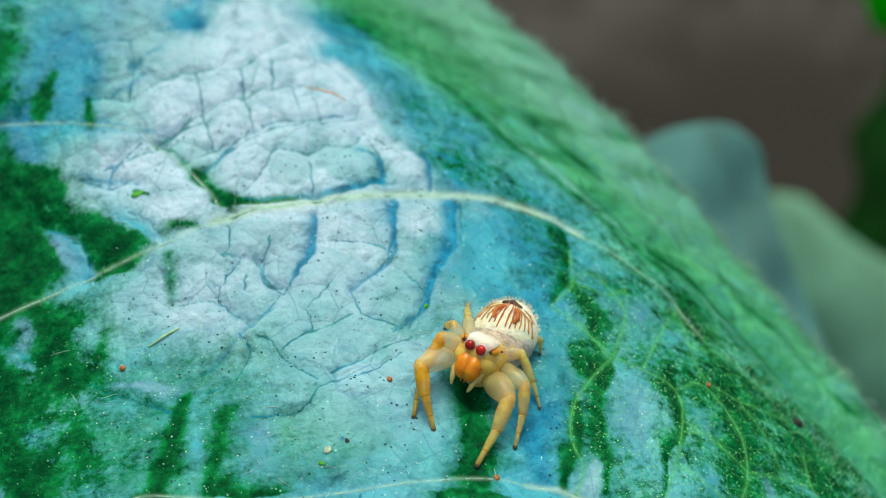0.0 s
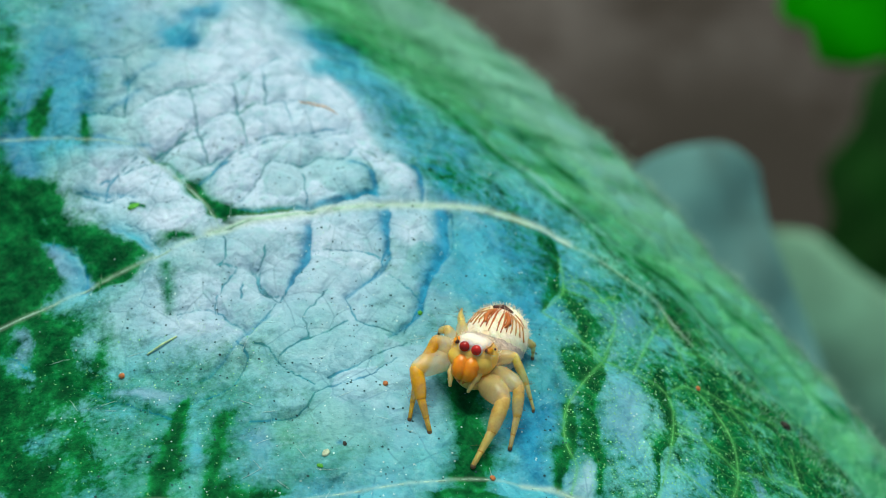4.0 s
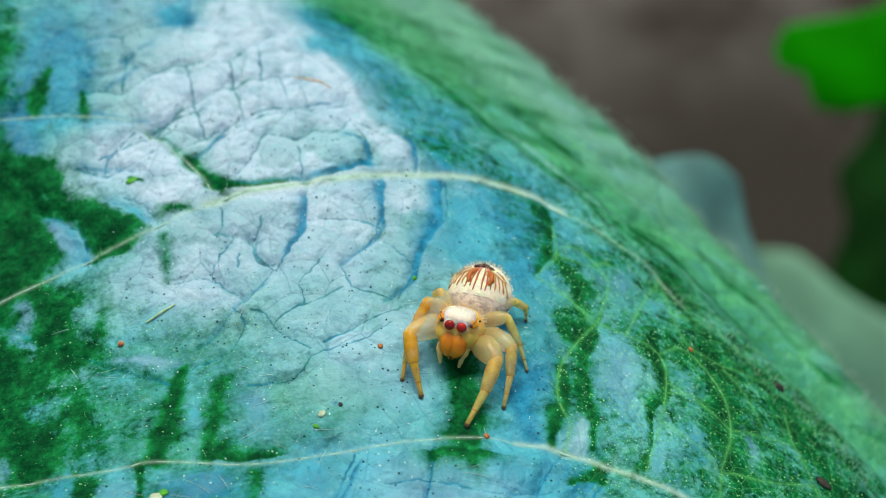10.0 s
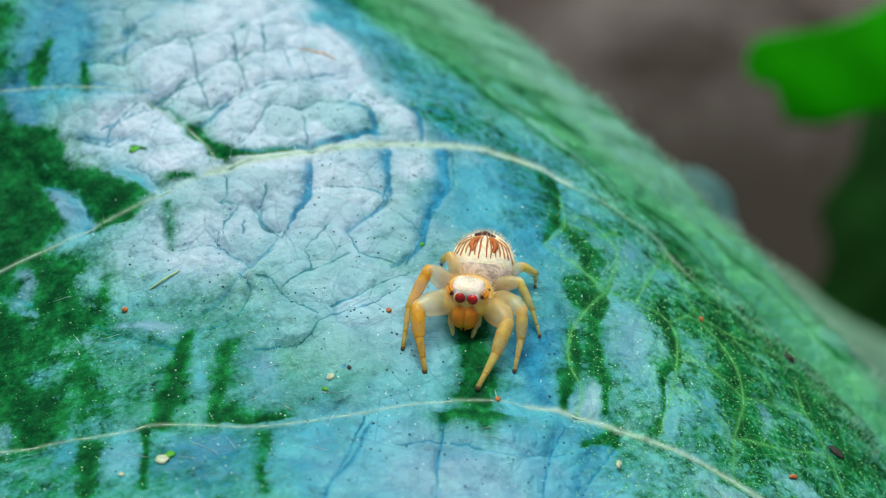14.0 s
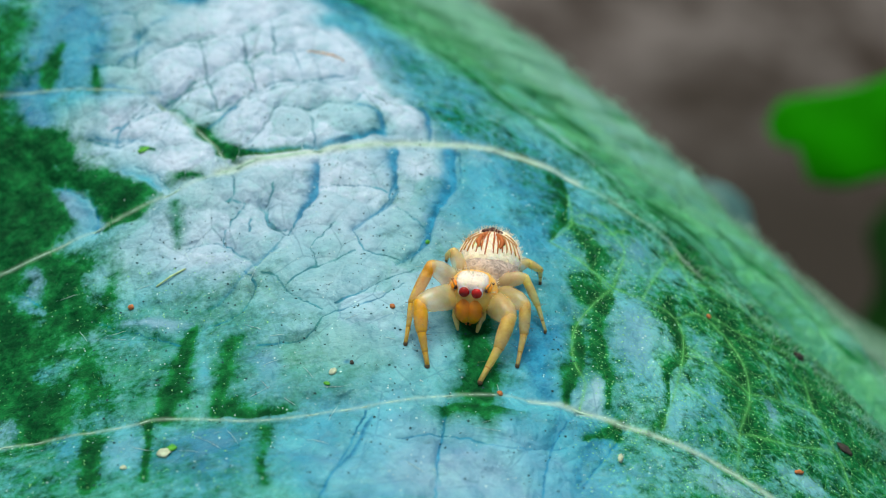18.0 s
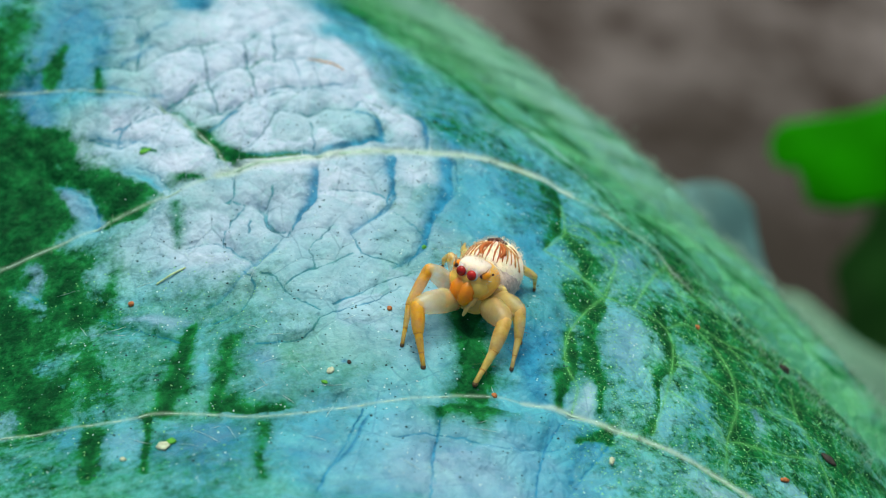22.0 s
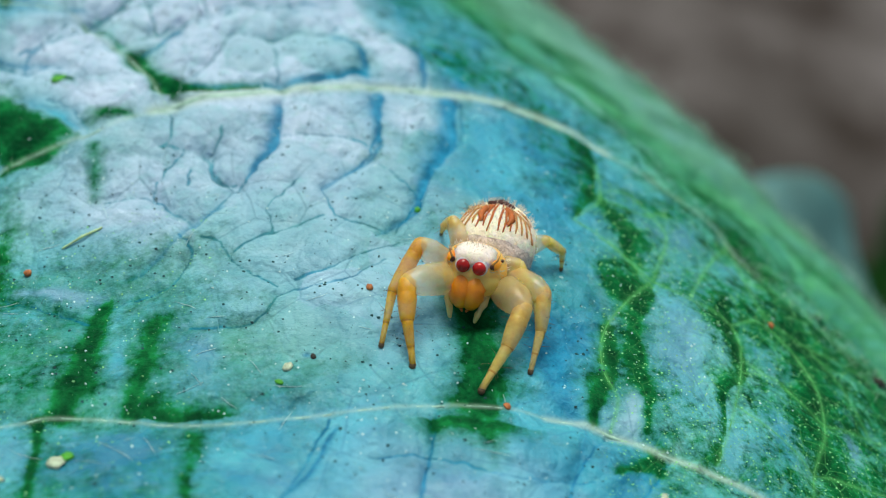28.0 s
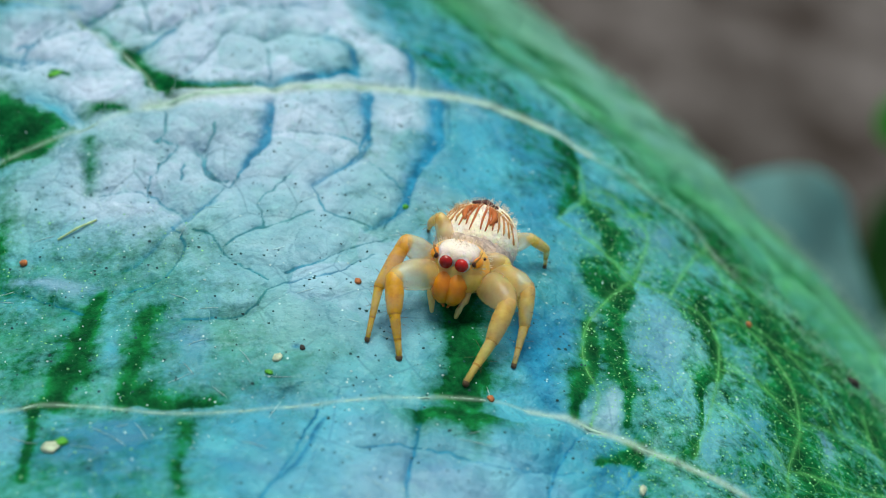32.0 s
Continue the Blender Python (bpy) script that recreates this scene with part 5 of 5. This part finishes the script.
def motions():
    """The spider's head and body lean and turn; two legs step; the leaves behind sway."""

    def body(t, x, y, z, yaw, nod):
        return (t, pose(x * MM, y * MM, z * MM, -nod, -9, yaw))

    def face(t, x, y, z, yaw, nod):
        return body(t, x, y, z + 0.12, yaw, nod + 12)

    walk(head, [
        face(0, 0.05, 2.08, 1.54, -32, 23), face(0.5, -0.1, 1.83, 1.31, -26, 13), face(1, -0.15, 1.78, 1.31, -22, 9), face(1.5, -0.1, 1.88, 1.31, -22, 13),
        face(2, -0.1, 2.03, 1.54, -24, 19), face(3, -0.1, 2.03, 1.54, -24, 23), face(5.5, -0.05, 2.4, 1.9, -17, 27), face(6, -0.05, 2.4, 1.9, -17, 27),
        face(6.5, -0.05, 2.35, 1.9, -16, 24), face(7, -0.05, 2.08, 1.54, -20, 21), face(8, -0.1, 1.93, 1.36, -20, 15), face(8.5, -0.1, 2.03, 1.54, -20, 21),
        face(9, -0.27, 1.70, 1.45, -18, 13), face(10, -0.38, 1.66, 1.45, -16, 11), face(11, -0.4, 1.53, 1.26, -12, 5), face(13, -0.4, 1.48, 1.26, -8, 3),
        face(14, -0.4, 1.48, 1.26, -9, 3), face(18, -0.35, 1.53, 1.26, -8, 4), face(18.5, -0.3, 1.58, 1.31, -10, 7), face(19, -0.15, 2.05, 1.80, -40, 2),
        face(20, -0.15, 2.05, 1.80, -40, 3), face(22, -0.15, 2.1, 1.85, -34, 9), face(23, -0.15, 2.1, 1.9, -24, 13), face(25, -0.2, 2, 1.95, -16, 18),
        face(27.5, -0.4, 1.58, 1.36, -12, 11), face(28, -0.4, 1.58, 1.31, -12, 9), face(30, -0.45, 1.48, 1.31, -14, 5), face(32, -0.5, 1.48, 1.31, -14, 9)])
    walk(abdomen, [
        body(0, 1.27, 4.3, 0.68, -20, 0), body(6, 1.12, 4.3, 0.68, -18, 0), body(9, 0.87, 4.3, 0.68, -15, 0), body(10, 0.67, 4.3, 0.86, -14, 0), body(13, 0.37, 4.0, 0.86, -6, 0),
        body(18, 0.52, 4.05, 0.86, -6, 0), body(19, 0.87, 3.95, 0.86, -16, 0), body(23, 0.72, 3.85, 0.86, -16, 0), body(25, 0.47, 3.75, 0.86, -14, 0), body(28, 0.37, 3.65, 0.86, -12, 0), body(32, 0.27, 3.5, 0.86, -14, 0)])
    f = left_front.location.copy() / MM
    walk(left_front, [(0, pose((f.x + 0.4) * MM, (f.y + 1.05) * MM, f.z * MM, 0, 0, 8)), (9, pose((f.x + 0.4) * MM, (f.y + 1.0) * MM, f.z * MM, 0, 0, 8)),
                      (10.5, pose((f.x + 0.15) * MM, (f.y + 0.5) * MM, (f.z + 0.1) * MM, 0, 0, 3)), (12, pose(*(f * MM))), (32, pose(*(f * MM)))])
    g = left_second.location.copy() / MM
    walk(left_second, [(0, pose((g.x + 0.5) * MM, (g.y + 0.35) * MM, g.z * MM)), (10, pose((g.x + 0.4) * MM, (g.y + 0.4) * MM, g.z * MM)),
                       (12, pose(*(g * MM))), (24, pose(*(g * MM))), (28, pose((g.x - 0.1) * MM, (g.y - 0.5) * MM, g.z * MM)), (32, pose((g.x - 0.15) * MM, (g.y - 0.6) * MM, g.z * MM))])
    h = right_third.location.copy() / MM
    walk(right_third, [(t, pose((h.x + a) * MM, (h.y + b) * MM, h.z * MM)) for t, a, b in ((0, -0.2, 0.0), (9, -0.2, 0.0), (18.3, 0, 0), (19, -0.7, -0.7), (25, -0.9, -0.6), (32, -0.9, -0.6))])
    m0 = bright.matrix_world.copy()
    right, up = Vector((0.979, 0, 0.204)), Vector((-0.152, 0.67, 0.727))
    walk(bright, [(t, Matrix.Translation((right * a + up * b) * MM) @ m0) for t, a, b in ((0, 5.2, 4.2), (1, 5.5, 4.9), (2, 3.4, 0.2), (3, 2.3, 4.0), (6, 0.8, 3.7), (7, 4.3, 3.4), (8, 3.2, 5.0), (9, 0.4, -3.9), (10, -0.3, -2.5), (12, -0.8, -1.9), (13, 0.0, -0.0), (14, -2.4, -1.0), (17, -6.2, -7.8), (19, -3.6, -5.3), (20, -5.8, -4.7), (22, -0.9, -5.2), (23, -1.3, -3.4), (24, -1.4, -3.5), (25, 8.2, 5.4), (28, 15.5, 0.4), (32, 13.1, 0.6))])
    for thing, rows in (
            (rear, ((0, 0.2, 0.9), (1, 1.8, 1.5), (3, 1.6, 1.4), (6, 2.9, 1.7), (7.5, 2.9, 2.5), (9, 0.8, -0.2), (12, -0.9, -0.8), (14, -0.4, -1.2), (17, -1.8, -1.5), (19, -0.8, -0.1), (22, 0.9, 1.2), (24, 1.0, 1.5), (25, 4.3, 3.1), (27.5, 5.4, 1.6), (30, 6.2, 1.7), (32, 7.3, 2.6))),
            (pale_far, ((0, -4.9, -0.4), (1, -0.1, 0.0), (3, 0.6, -0.8), (6, 2.5, -1.3), (9, -2.0, -4.5), (12, -5.6, -2.1), (14, -3.7, -1.7), (17, -9.4, -1.1), (19, -6.4, 2.7), (22, -2.7, 3.7), (24, -2.1, 4.4), (25, 9.9, 7.2), (27.5, 14.8, 3.4), (30, 16.7, 2.9), (32, 18.8, 4.5)))):
        rest = thing.matrix_world.copy()
        walk(thing, [(t, Matrix.Translation((right * a + up * b) * MM) @ rest) for t, a, b in rows])


motions()
